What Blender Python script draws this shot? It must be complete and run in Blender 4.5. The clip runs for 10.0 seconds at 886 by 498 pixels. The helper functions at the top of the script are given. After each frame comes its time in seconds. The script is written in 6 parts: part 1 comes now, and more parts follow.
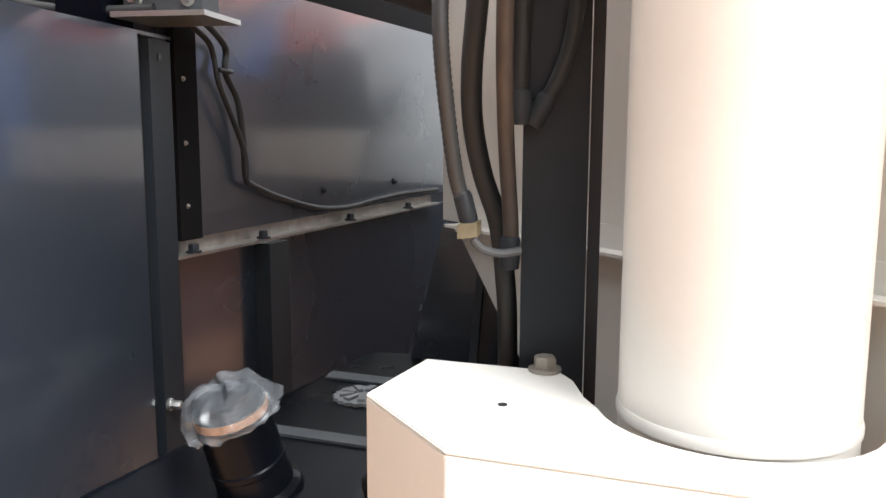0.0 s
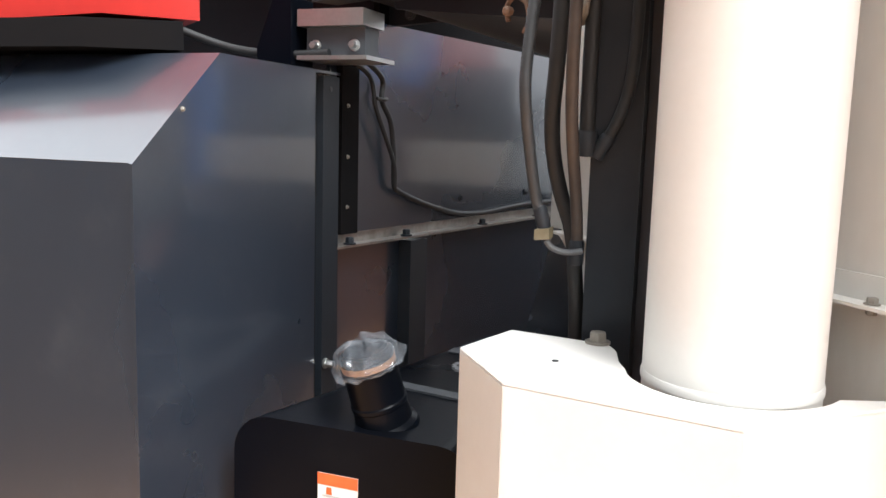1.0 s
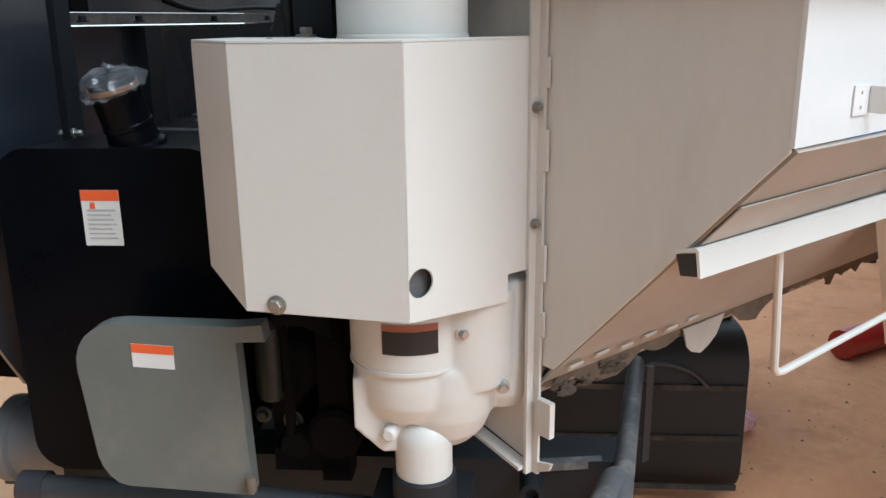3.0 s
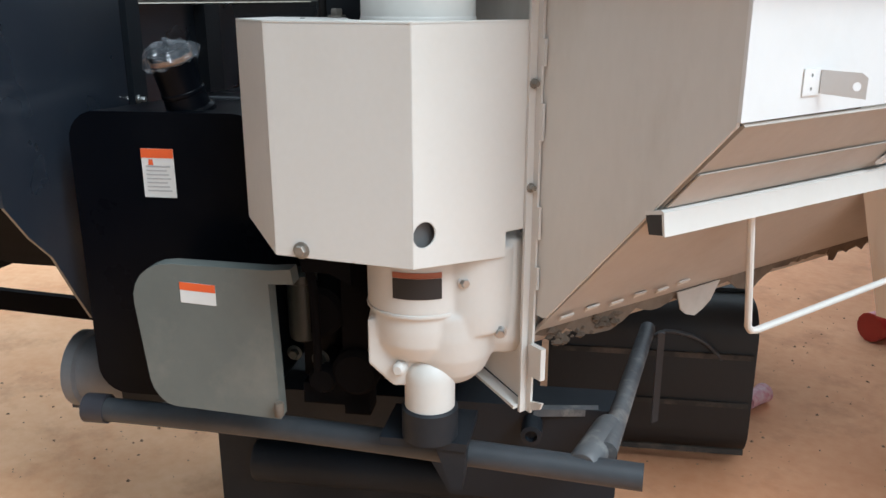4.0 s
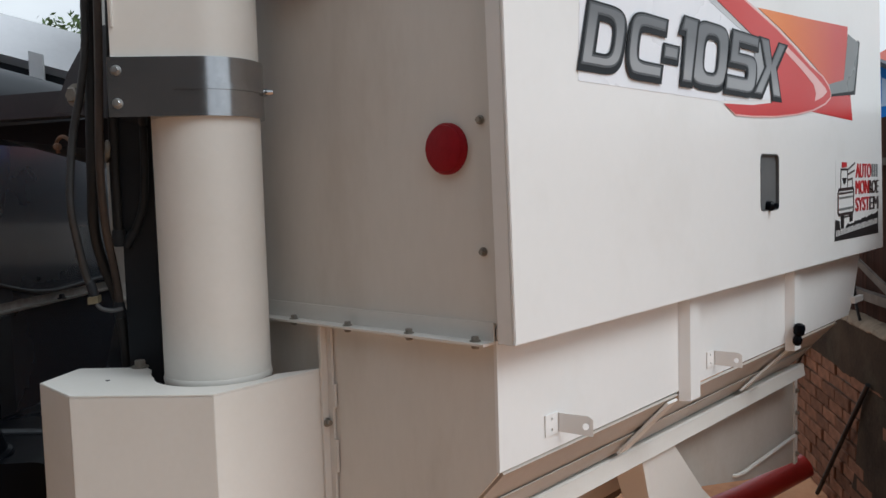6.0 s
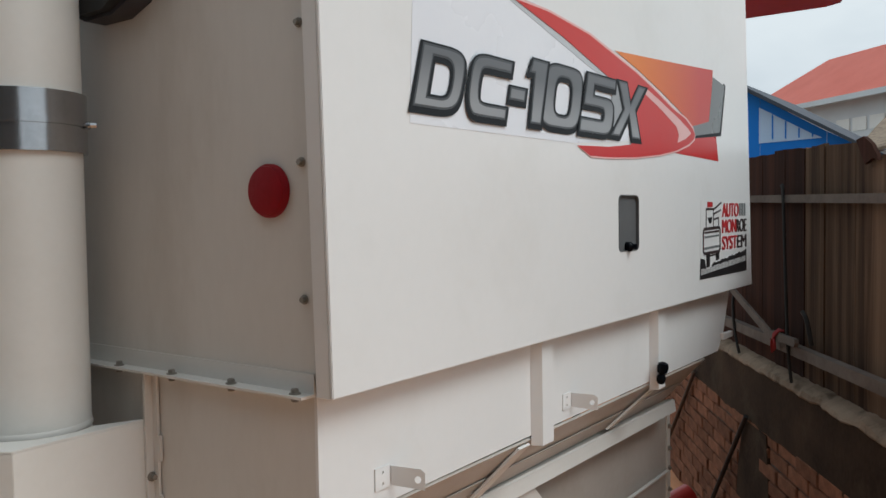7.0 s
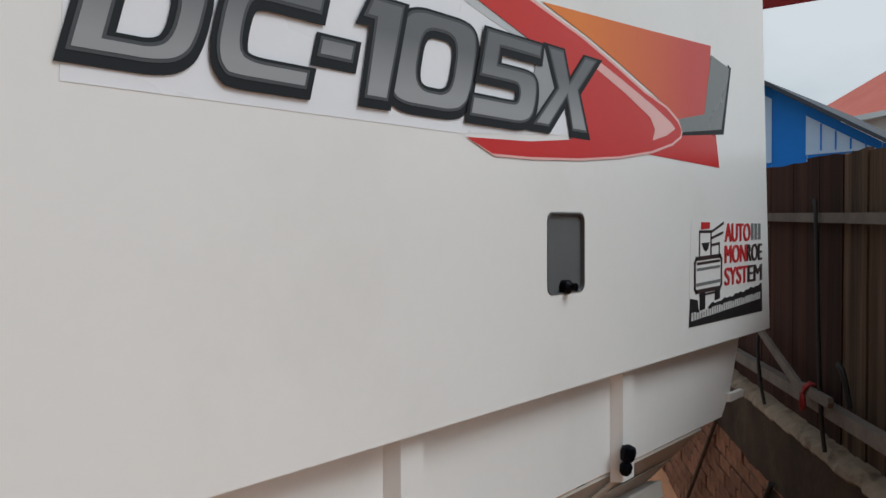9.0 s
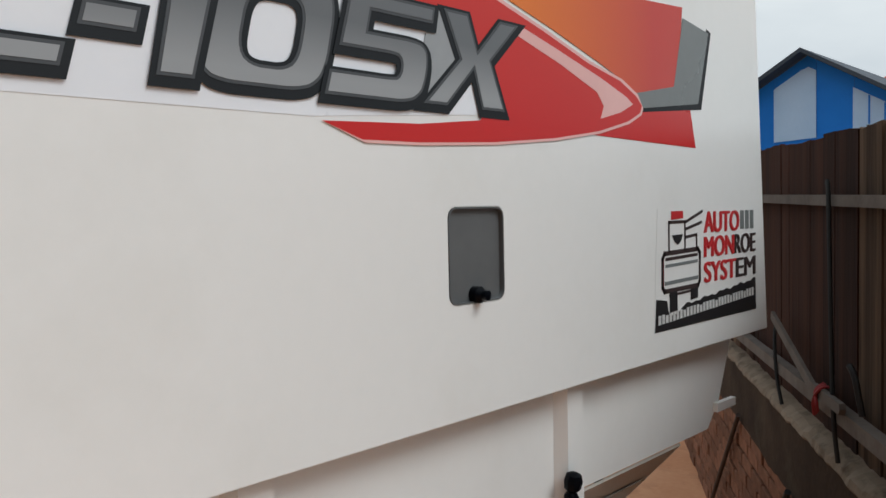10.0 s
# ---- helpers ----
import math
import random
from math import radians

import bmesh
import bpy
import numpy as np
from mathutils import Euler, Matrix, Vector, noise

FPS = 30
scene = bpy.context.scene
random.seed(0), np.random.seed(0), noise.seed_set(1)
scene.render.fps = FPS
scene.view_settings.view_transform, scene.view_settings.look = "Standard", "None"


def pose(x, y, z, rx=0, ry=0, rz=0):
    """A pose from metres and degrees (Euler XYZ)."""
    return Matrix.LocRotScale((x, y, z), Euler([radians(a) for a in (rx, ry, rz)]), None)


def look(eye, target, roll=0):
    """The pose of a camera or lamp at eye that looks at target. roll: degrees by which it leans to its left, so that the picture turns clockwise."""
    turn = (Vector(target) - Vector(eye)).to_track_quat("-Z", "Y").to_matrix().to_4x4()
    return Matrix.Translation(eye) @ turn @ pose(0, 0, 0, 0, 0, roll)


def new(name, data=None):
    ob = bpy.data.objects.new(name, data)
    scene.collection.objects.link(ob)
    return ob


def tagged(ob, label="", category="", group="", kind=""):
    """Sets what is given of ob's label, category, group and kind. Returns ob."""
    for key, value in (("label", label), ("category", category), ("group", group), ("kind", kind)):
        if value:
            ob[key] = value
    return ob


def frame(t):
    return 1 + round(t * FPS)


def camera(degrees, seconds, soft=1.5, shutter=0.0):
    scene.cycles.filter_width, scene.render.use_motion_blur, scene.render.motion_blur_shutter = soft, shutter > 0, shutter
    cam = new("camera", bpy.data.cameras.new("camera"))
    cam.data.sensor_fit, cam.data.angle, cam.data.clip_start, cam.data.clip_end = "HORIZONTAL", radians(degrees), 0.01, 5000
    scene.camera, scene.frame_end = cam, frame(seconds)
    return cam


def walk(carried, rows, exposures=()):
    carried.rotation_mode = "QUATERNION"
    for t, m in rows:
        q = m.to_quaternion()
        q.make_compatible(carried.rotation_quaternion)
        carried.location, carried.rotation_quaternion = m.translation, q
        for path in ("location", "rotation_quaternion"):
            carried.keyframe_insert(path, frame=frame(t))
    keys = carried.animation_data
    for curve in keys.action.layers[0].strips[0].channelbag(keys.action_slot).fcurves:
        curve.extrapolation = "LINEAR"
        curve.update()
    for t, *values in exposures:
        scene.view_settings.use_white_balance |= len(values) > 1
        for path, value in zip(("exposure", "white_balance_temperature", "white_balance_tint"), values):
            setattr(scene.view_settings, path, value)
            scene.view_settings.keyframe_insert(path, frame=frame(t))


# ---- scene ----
cam = camera(56.3, 10.0)
PATH = [
    (0, (-0.113, -0.7, 1.523), (-1.773, 0.379, 1.237), 0.2),
    (0.5, (0.012, -0.74, 1.554), (-1.766, 0.129, 1.266), 0.9),
    (0.7, (0.066, -0.753, 1.545), (-1.744, 0.052, 1.270), 1.3),
    (1, (0.162, -0.768, 1.551), (-1.671, -0.019, 1.275), 1.6),
    (1.2, (0.221, -0.773, 1.562), (-1.610, -0.011, 1.301), 1.5),
    (1.5, (0.32, -0.798, 1.597), (-1.466, 0.076, 1.379), 1.7),
    (1.7, (0.357, -0.824, 1.605), (-1.364, 0.179, 1.432), 1.8),
    (2, (0.408, -0.884, 1.577), (-1.216, 0.273, 1.416), 1.3),
    (2.2, (0.424, -0.919, 1.527), (-1.154, 0.293, 1.320), 1.0),
    (2.5, (0.42, -0.931, 1.415), (-1.114, 0.304, 1.068), -0.1),
    (2.8, (0.428, -0.898, 1.331), (-1.075, 0.336, 0.864), -0.4),
    (3, (0.463, -0.876, 1.321), (-1.036, 0.336, 0.786), -0.7),
    (3.2, (0.504, -0.866, 1.307), (-0.995, 0.337, 0.755), -0.3),
    (4.3, (0.677, -0.942, 1.369), (-0.935, 0.096, 0.799), -0.3),
    (4.5, (0.681, -0.97, 1.41), (-0.954, 0.043, 0.864), -0.7),
    (5, (0.69, -1.035, 1.561), (-0.977, 0.003, 1.181), -1.1),
    (5.2, (0.695, -1.032, 1.598), (-0.942, 0.074, 1.290), -1.0),
    (5.5, (0.721, -1.022, 1.608), (-0.823, 0.232, 1.394), -1.0),
    (5.8, (0.752, -1.010, 1.610), (-0.657, 0.401, 1.454), -1.5),
    (6, (0.766, -0.989, 1.614), (-0.551, 0.51, 1.475), -1.7),
    (6.2, (0.781, -0.967, 1.618), (-0.451, 0.603, 1.489), -1.6),
    (7.3, (0.857, -0.812, 1.649), (-0.312, 0.809, 1.569), -0.8),
    (7.5, (0.854, -0.777, 1.65), (-0.33, 0.832, 1.566), -0.5),
    (8, (0.781, -0.62, 1.647), (-0.383, 1.004, 1.571), -1.1),
    (8.5, (0.744, -0.452, 1.643), (-0.394, 1.191, 1.58), -1.4),
    (8.8, (0.738, -0.295, 1.641), (-0.459, 1.306, 1.578), -0.9),
    (9, (0.756, -0.182, 1.657), (-0.505, 1.37, 1.603), -0.3),
    (9.5, (0.789, 0.032, 1.702), (-0.536, 1.529, 1.646), -0.3),
    (10, (0.801, 0.126, 1.677), (-0.553, 1.595, 1.581), -1.2),
]
walk(cam, [(t, look(eye, aim, roll)) for t, eye, aim, roll in PATH],
     exposures=((0,1.42,6270,8),(0.5,1.46,6270,9),(1,1.33,6120,8),(1.5,.96,5650,3),(2,.46,5620,0),(2.5,.05,5560,0),(3,.03,5450,1),(4.5,.14,5450,1),(5,.26,5480,2),(5.5,.16,5640,0),(6,-.61,5840,5),(7.5,-.77,5900,2),(8.5,-.67,6000,4),(9,-.97,5900,4),(9.5,-1.04,6000,3),(10,-.79,6000,4)))

# ---- world and light ----
world = bpy.data.worlds.new("sky")
scene.world = world
world.use_nodes = True
wn, wl = world.node_tree.nodes, world.node_tree.links
wn.clear()
w_out, w_bg = wn.new("ShaderNodeOutputWorld"), wn.new("ShaderNodeBackground")
w_sky = wn.new("ShaderNodeTexSky")
w_sky.sky_type, w_sky.sun_disc = "NISHITA", False
w_sky.sun_elevation, w_sky.sun_rotation = radians(47), radians(79)
w_sky.air_density, w_sky.dust_density = 1.0, 2.5
w_gain = wn.new("ShaderNodeMix")
w_gain.data_type, w_gain.blend_type = "RGBA", "MULTIPLY"
w_gain.inputs[0].default_value = 1.0
w_gain.inputs[7].default_value = (0.10, 0.10, 0.10, 1)
w_co = wn.new("ShaderNodeTexCoord")
w_map = wn.new("ShaderNodeMapping")
w_map.inputs["Scale"].default_value = (1.6, 1.6, 4.5)
w_noise = wn.new("ShaderNodeTexNoise")
w_noise.inputs["Scale"].default_value, w_noise.inputs["Detail"].default_value = 2.2, 6.0
w_ramp = wn.new("ShaderNodeValToRGB")
w_ramp.color_ramp.elements[0].position, w_ramp.color_ramp.elements[0].color = 0.3, (0.86, 0.875, 0.90, 1)
w_ramp.color_ramp.elements[1].position, w_ramp.color_ramp.elements[1].color = 0.62, (1.08, 1.07, 1.06, 1)
w_mix = wn.new("ShaderNodeMix")
w_mix.data_type = "RGBA"
w_mix.inputs[0].default_value = 0.96
wl.new(w_co.outputs["Generated"], w_map.inputs["Vector"])
wl.new(w_map.outputs[0], w_noise.inputs["Vector"])
wl.new(w_noise.outputs[0], w_ramp.inputs[0])
wl.new(w_sky.outputs[0], w_gain.inputs[6])
wl.new(w_gain.outputs[2], w_mix.inputs[6])
wl.new(w_ramp.outputs[0], w_mix.inputs[7])
wl.new(w_mix.outputs[2], w_bg.inputs[0])
w_bg.inputs[1].default_value = 1.3
wl.new(w_bg.outputs[0], w_out.inputs[0])

sun = new("sun", bpy.data.lights.new("sun", "SUN"))
sun.data.energy, sun.data.angle, sun.data.color = 2.75, radians(28), (1.0, 0.985, 0.96)
sun.matrix_world = look((8, 1.6, 8.8), (0, 0, 0))


# ---- materials ----
def mat(name, a, b=None, rough=0.5, rough_var=0.1, metal=0.0, scale=3.0, fine=60.0, bump=0.05, coat=0.0,
        stain=None, stain_amt=0.5, stain_scale=2.0, coat_rough=0.08, vary=0.0, stretch=(1, 1, 1), ior=1.5, alpha=1.0, trans=0.0, island=False):
    m = bpy.data.materials.new(name)
    m.use_nodes = True
    n, l = m.node_tree.nodes, m.node_tree.links
    bs = n["Principled BSDF"]
    b = b or tuple(c * 0.86 for c in a)
    co, mp = n.new("ShaderNodeTexCoord"), n.new("ShaderNodeMapping")
    mp.inputs["Scale"].default_value = stretch
    l.new(co.outputs["Object"], mp.inputs["Vector"])
    big, small = n.new("ShaderNodeTexNoise"), n.new("ShaderNodeTexNoise")
    big.inputs["Scale"].default_value, big.inputs["Detail"].default_value = scale, 5
    small.inputs["Scale"].default_value, small.inputs["Detail"].default_value = fine, 4
    for t in (big, small):
        l.new(mp.outputs[0], t.inputs["Vector"])
    add = n.new("ShaderNodeMath")
    add.operation = "MULTIPLY_ADD"
    l.new(small.outputs[0], add.inputs[0])
    add.inputs[1].default_value = 0.35
    l.new(big.outputs[0], add.inputs[2])
    ramp = n.new("ShaderNodeMapRange")
    ramp.inputs[1].default_value, ramp.inputs[2].default_value = 0.42, 0.92
    l.new(add.outputs[0], ramp.inputs[0])
    mix = n.new("ShaderNodeMix")
    mix.data_type = "RGBA"
    mix.inputs[6].default_value, mix.inputs[7].default_value = (*a, 1), (*b, 1)
    l.new(ramp.outputs[0], mix.inputs[0])
    col = mix.outputs[2]
    if stain:
        sn, sr, sm = n.new("ShaderNodeTexNoise"), n.new("ShaderNodeMapRange"), n.new("ShaderNodeMix")
        sn.inputs["Scale"].default_value, sn.inputs["Detail"].default_value = stain_scale, 8
        sn.inputs["Roughness"].default_value = 0.65
        l.new(mp.outputs[0], sn.inputs["Vector"])
        sr.inputs[1].default_value, sr.inputs[2].default_value = 0.52, 0.75
        sr.inputs[4].default_value = stain_amt
        l.new(sn.outputs[0], sr.inputs[0])
        sm.data_type = "RGBA"
        l.new(sr.outputs[0], sm.inputs[0])
        l.new(col, sm.inputs[6])
        sm.inputs[7].default_value = (*stain, 1)
        col = sm.outputs[2]
    if vary:
        src = n.new("ShaderNodeNewGeometry").outputs["Random Per Island"] if island else n.new("ShaderNodeObjectInfo").outputs["Random"]
        vr, vm = n.new("ShaderNodeMapRange"), n.new("ShaderNodeHueSaturation")
        vr.inputs[3].default_value, vr.inputs[4].default_value = 1 - vary, 1 + vary
        l.new(src, vr.inputs[0])
        l.new(vr.outputs[0], vm.inputs["Value"])
        l.new(col, vm.inputs["Color"])
        col = vm.outputs[0]
    l.new(col, bs.inputs["Base Color"])
    rr = n.new("ShaderNodeMapRange")
    rr.inputs[3].default_value, rr.inputs[4].default_value = max(rough - rough_var, 0.02), min(rough + rough_var, 1)
    l.new(big.outputs[0], rr.inputs[0])
    l.new(rr.outputs[0], bs.inputs["Roughness"])
    bs.inputs["Metallic"].default_value, bs.inputs["IOR"].default_value = metal, ior
    bs.inputs["Coat Weight"].default_value, bs.inputs["Coat Roughness"].default_value = coat, coat_rough
    bs.inputs["Alpha"].default_value, bs.inputs["Transmission Weight"].default_value = alpha, trans
    if bump:
        bp = n.new("ShaderNodeBump")
        bp.inputs["Strength"].default_value, bp.inputs["Distance"].default_value = bump, 0.01
        l.new(add.outputs[0], bp.inputs["Height"])
        l.new(bp.outputs[0], bs.inputs["Normal"])
    return m


CREAM = mat("cream_paint", (0.70, 0.675, 0.635), (0.655, 0.63, 0.585), rough=0.42, scale=1.2, fine=90, bump=0.015, stain=(0.50, 0.45, 0.38), stain_amt=0.22, stain_scale=2.2)
CREAM_DUSTY = mat("streaked_cream_paint", (0.68, 0.655, 0.61), (0.61, 0.585, 0.54), rough=0.45, scale=2.2, fine=60, bump=0.02, stretch=(1, 1, 0.35), stain=(0.42, 0.375, 0.31), stain_amt=0.5, stain_scale=2.6)
PANEL = mat("panel_paint", (0.76, 0.75, 0.735), (0.72, 0.715, 0.70), rough=0.33, scale=1.5, fine=40, bump=0.014, stain=(0.58, 0.55, 0.50), stain_amt=0.22, stain_scale=3.0)
# Dust on cream; the brown also stands for light bounced off the ground.
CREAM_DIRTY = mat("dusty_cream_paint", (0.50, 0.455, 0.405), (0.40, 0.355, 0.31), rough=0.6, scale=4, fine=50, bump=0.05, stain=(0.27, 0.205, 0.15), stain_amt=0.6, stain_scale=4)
# Dusty cream whose darker tone also carries shade under the tank.
FLOOR_PAINT = mat("dusty_shaded_cream", (0.50, 0.465, 0.42), (0.41, 0.37, 0.325), rough=0.33, scale=3, fine=50, bump=0.03, stain=(0.36, 0.28, 0.21), stain_amt=0.5, stain_scale=4)
SEAL = mat("frayed_seal", (0.19, 0.15, 0.115), (0.11, 0.085, 0.062), rough=0.9, scale=14, fine=70, bump=0.2, stain=(0.10, 0.075, 0.05), stain_amt=0.8, stain_scale=11)
CHAR = mat("charcoal_paint", (0.019, 0.025, 0.036), (0.015, 0.020, 0.030), rough=0.28, rough_var=0.08, scale=1.6, fine=22, bump=0.010, coat=1.0, coat_rough=0.09, ior=1.85, stain=(0.060, 0.064, 0.072), stain_amt=0.3, stain_scale=9)
CHAR_MATT = mat("charcoal_frame", (0.0135, 0.0170, 0.0225), (0.0105, 0.0132, 0.0175), ior=1.35, rough=0.55, scale=5, bump=0.03, stain=(0.05, 0.047, 0.045), stain_amt=0.4)
# Matt black that hardly reflects; its colour carries shade under and inside the machine.
UNDER = mat("matt_black_and_shade", (0.006, 0.006, 0.007), (0.009, 0.008, 0.008), rough=0.92, scale=6, bump=0.05, ior=1.15)
BLACK = mat("black_plastic", (0.0016, 0.0021, 0.004), (0.0026, 0.0034, 0.0055), rough=0.3, scale=6, fine=120, bump=0.03, stain=(0.022, 0.022, 0.022), stain_amt=0.15, ior=1.17)
RUBBER = mat("black_rubber", (0.008, 0.008, 0.009), (0.013, 0.013, 0.013), rough=0.6, scale=20, bump=0.05)
BRAIDED = mat("ribbed_hose", (0.034, 0.035, 0.037), (0.022, 0.023, 0.024), rough=0.55, scale=30, bump=0.06)
BROWN_HOSE = mat("faded_brown_hose", (0.058, 0.040, 0.030), (0.030, 0.022, 0.018), rough=0.6, scale=15, bump=0.04)
GREY_PLATE = mat("grey_green_paint", (0.135, 0.147, 0.136), (0.115, 0.126, 0.116), rough=0.5, scale=9, bump=0.02, stain=(0.23, 0.22, 0.19), stain_amt=0.5, stain_scale=7)
YELLOWED = mat("yellowed_plastic", (0.20, 0.165, 0.10), (0.10, 0.08, 0.045), rough=0.6, scale=30, bump=0.05)
BAND_STEEL = mat("dark_polished_steel", (0.50, 0.505, 0.52), (0.38, 0.385, 0.40), rough=0.18, rough_var=0.06, metal=0.97, scale=9, fine=120, bump=0.02)
STEEL = mat("galvanised_steel", (0.55, 0.55, 0.54), (0.42, 0.42, 0.41), rough=0.34, metal=0.9, scale=12, fine=150, bump=0.02)
RAIL_STEEL = mat("worn_rail_steel", (0.40, 0.38, 0.35), (0.22, 0.21, 0.20), rough=0.38, metal=0.8, scale=16, fine=90, bump=0.05, stain=(0.12, 0.09, 0.07), stain_amt=0.6, stain_scale=9)
BRIGHT_STEEL = mat("dull_bolt_steel", (0.34, 0.31, 0.27), (0.22, 0.195, 0.165), rough=0.5, metal=0.6, scale=40, bump=0.03)
BEAM_BROWN = mat("dusty_dark_steel", (0.046, 0.044, 0.052), (0.034, 0.033, 0.040), rough=0.5, scale=6, bump=0.03, stain=(0.10, 0.095, 0.095), stain_amt=0.35)
DUCT = mat("grey_plastic_duct", (0.050, 0.056, 0.066), (0.040, 0.045, 0.053), rough=0.42, scale=3, fine=40, bump=0.03, stain=(0.10, 0.10, 0.10), stain_amt=0.3)
PALE_RAIL = mat("pale_painted_rail", (0.70, 0.71, 0.74), (0.60, 0.61, 0.64), rough=0.4, scale=5, bump=0.02)
RED = mat("red_paint", (0.43, 0.026, 0.020), (0.36, 0.020, 0.016), rough=0.35, scale=4, bump=0.015, coat=0.2, stain=(0.24, 0.022, 0.018), stain_amt=0.4, stain_scale=5)
RED_CLOTH = mat("red_canopy", (0.30, 0.018, 0.022), (0.24, 0.014, 0.018), rough=0.7, scale=6, bump=0.05)
LENS_RED = mat("red_reflector", (0.28, 0.004, 0.011), (0.23, 0.003, 0.009), rough=0.5, scale=60, fine=400, bump=0.12, ior=1.3)
DARK_GREY = mat("dark_grey_plastic", (0.115, 0.118, 0.12), (0.095, 0.098, 0.10), rough=0.45, scale=10, bump=0.02)
WHITE_LABEL = mat("white_label", (0.72, 0.72, 0.70), (0.66, 0.66, 0.64), rough=0.4, scale=20, bump=0)
ORANGE_LABEL = mat("orange_label", (0.75, 0.13, 0.03), (0.70, 0.11, 0.03), rough=0.4, scale=20, bump=0)
GREY_INK = mat("grey_ink", (0.46, 0.46, 0.46), rough=0.4, bump=0)
FADED_ORANGE = mat("faded_orange", (0.36, 0.11, 0.055), (0.30, 0.09, 0.045), rough=0.5, scale=30, bump=0)
BLACK_INK = mat("black_ink", (0.018, 0.018, 0.02), rough=0.4, bump=0)
GROUND = mat("dusty_ground", (0.64, 0.310, 0.140), (0.78, 0.485, 0.280), rough=0.9, scale=1.6, fine=26, bump=0.5, stain=(0.44, 0.215, 0.105), stain_amt=0.75, stain_scale=4.0)
GROUND_RED = mat("reddish_earth", (0.58, 0.258, 0.120), (0.72, 0.395, 0.222), rough=0.92, scale=1.6, fine=26, bump=0.5, stain=(0.40, 0.180, 0.090), stain_amt=0.7, stain_scale=4.0)
GROUND_FAR = mat("dull_far_ground", (0.27, 0.22, 0.165), (0.20, 0.175, 0.12), rough=0.95, scale=0.3, fine=4, bump=0.3, stain=(0.10, 0.12, 0.055), stain_amt=0.6, stain_scale=0.2)
CLOD = mat("earth_clod", (0.38, 0.235, 0.14), (0.20, 0.13, 0.085), rough=0.95, scale=9, bump=0.2, vary=0.3, island=True)
PLANK = mat("weathered_plank", (0.042, 0.023, 0.014), (0.185, 0.122, 0.080), rough=0.85, scale=16, fine=90, bump=0.3, stretch=(1, 1, 0.05), stain=(0.018, 0.008, 0.006), stain_amt=0.9, stain_scale=14, vary=0.32, ior=1.2)
PLANK_RED = mat("red_stained_plank", (0.020, 0.008, 0.006), (0.060, 0.026, 0.017), rough=0.85, scale=16, fine=90, bump=0.3, stretch=(1, 1, 0.05), stain=(0.075, 0.028, 0.020), stain_amt=0.7, stain_scale=14, vary=0.25, ior=1.2)
RAILWOOD = mat("pale_rail_timber", (0.155, 0.13, 0.11), (0.09, 0.073, 0.062), rough=0.85, scale=8, fine=60, bump=0.2, vary=0.15)
BRICKM = mat("red_brick", (0.27, 0.125, 0.074), (0.125, 0.062, 0.040), rough=0.95, scale=14, fine=90, bump=0.5, stain=(0.035, 0.030, 0.022), stain_amt=0.9, stain_scale=2.5, vary=0.3, ior=1.25)
MORTAR = mat("grey_mortar", (0.12, 0.105, 0.09), (0.07, 0.06, 0.05), rough=0.95, scale=8, bump=0.4)
COPING = mat("sandy_coping", (0.33, 0.26, 0.195), (0.19, 0.145, 0.105), rough=0.95, scale=6, fine=40, bump=0.5, stain=(0.060, 0.046, 0.034), stain_amt=0.9, stain_scale=12, ior=1.25)
BLUE = mat("blue_sheet", (0.003, 0.175, 0.66), (0.003, 0.145, 0.56), rough=0.7, scale=3, bump=0.02)
PALE_BLUE = mat("pale_sheet", (0.44, 0.60, 0.82), (0.37, 0.53, 0.76), rough=0.7, scale=3, bump=0.02)
SLATE = mat("dark_roof_sheet", (0.032, 0.045, 0.066), (0.024, 0.034, 0.05), rough=0.6, scale=4, bump=0.05)
ROOF_RED = mat("orange_red_tiles", (0.62, 0.145, 0.10), (0.54, 0.12, 0.08), rough=0.6, scale=1.0, fine=12, bump=0.1)
HOUSE_WALL = mat("pale_house_wall", (0.62, 0.645, 0.68), (0.56, 0.585, 0.62), rough=0.85, scale=1, bump=0.05)
LEAF = mat("leaf_green", (0.07, 0.11, 0.03), (0.10, 0.15, 0.05), rough=0.6, scale=8, bump=0.02, vary=0.35, island=True)
BARK = mat("bark", (0.12, 0.09, 0.065), rough=0.9, scale=8, bump=0.3)
FILM = mat("clear_plastic_film", (0.30, 0.32, 0.35), (0.12, 0.13, 0.145), rough=0.07, rough_var=0.04, scale=30, fine=70, bump=0.6, alpha=0.26, coat=1.0, coat_rough=0.04)
CAP_BROWN = mat("brown_cap", (0.30, 0.15, 0.06), (0.22, 0.10, 0.04), rough=0.4, scale=10, bump=0.02)
PINK = mat("pink_paper", (0.65, 0.25, 0.30), (0.75, 0.55, 0.55), rough=0.6, scale=60, bump=0.1)
RUST = mat("pale_rust", (0.24, 0.14, 0.09), (0.14, 0.08, 0.05), rough=0.7, scale=40, bump=0.1)
LUG = mat("dusty_lug_rubber", (0.024, 0.022, 0.020), (0.040, 0.036, 0.031), rough=0.8, scale=9, bump=0.12, stain=(0.17, 0.13, 0.10), stain_amt=0.8, stain_scale=7)
TRACK = mat("track_rubber", (0.010, 0.010, 0.011), (0.016, 0.015, 0.014), rough=0.6, scale=6, bump=0.12, stain=(0.035, 0.029, 0.024), stain_amt=0.4)
WORN_BAR = mat("scuffed_pipe_paint", (0.115, 0.118, 0.122), (0.068, 0.070, 0.075), rough=0.55, scale=14, bump=0.08, stain=(0.33, 0.31, 0.28), stain_amt=0.8, stain_scale=16)
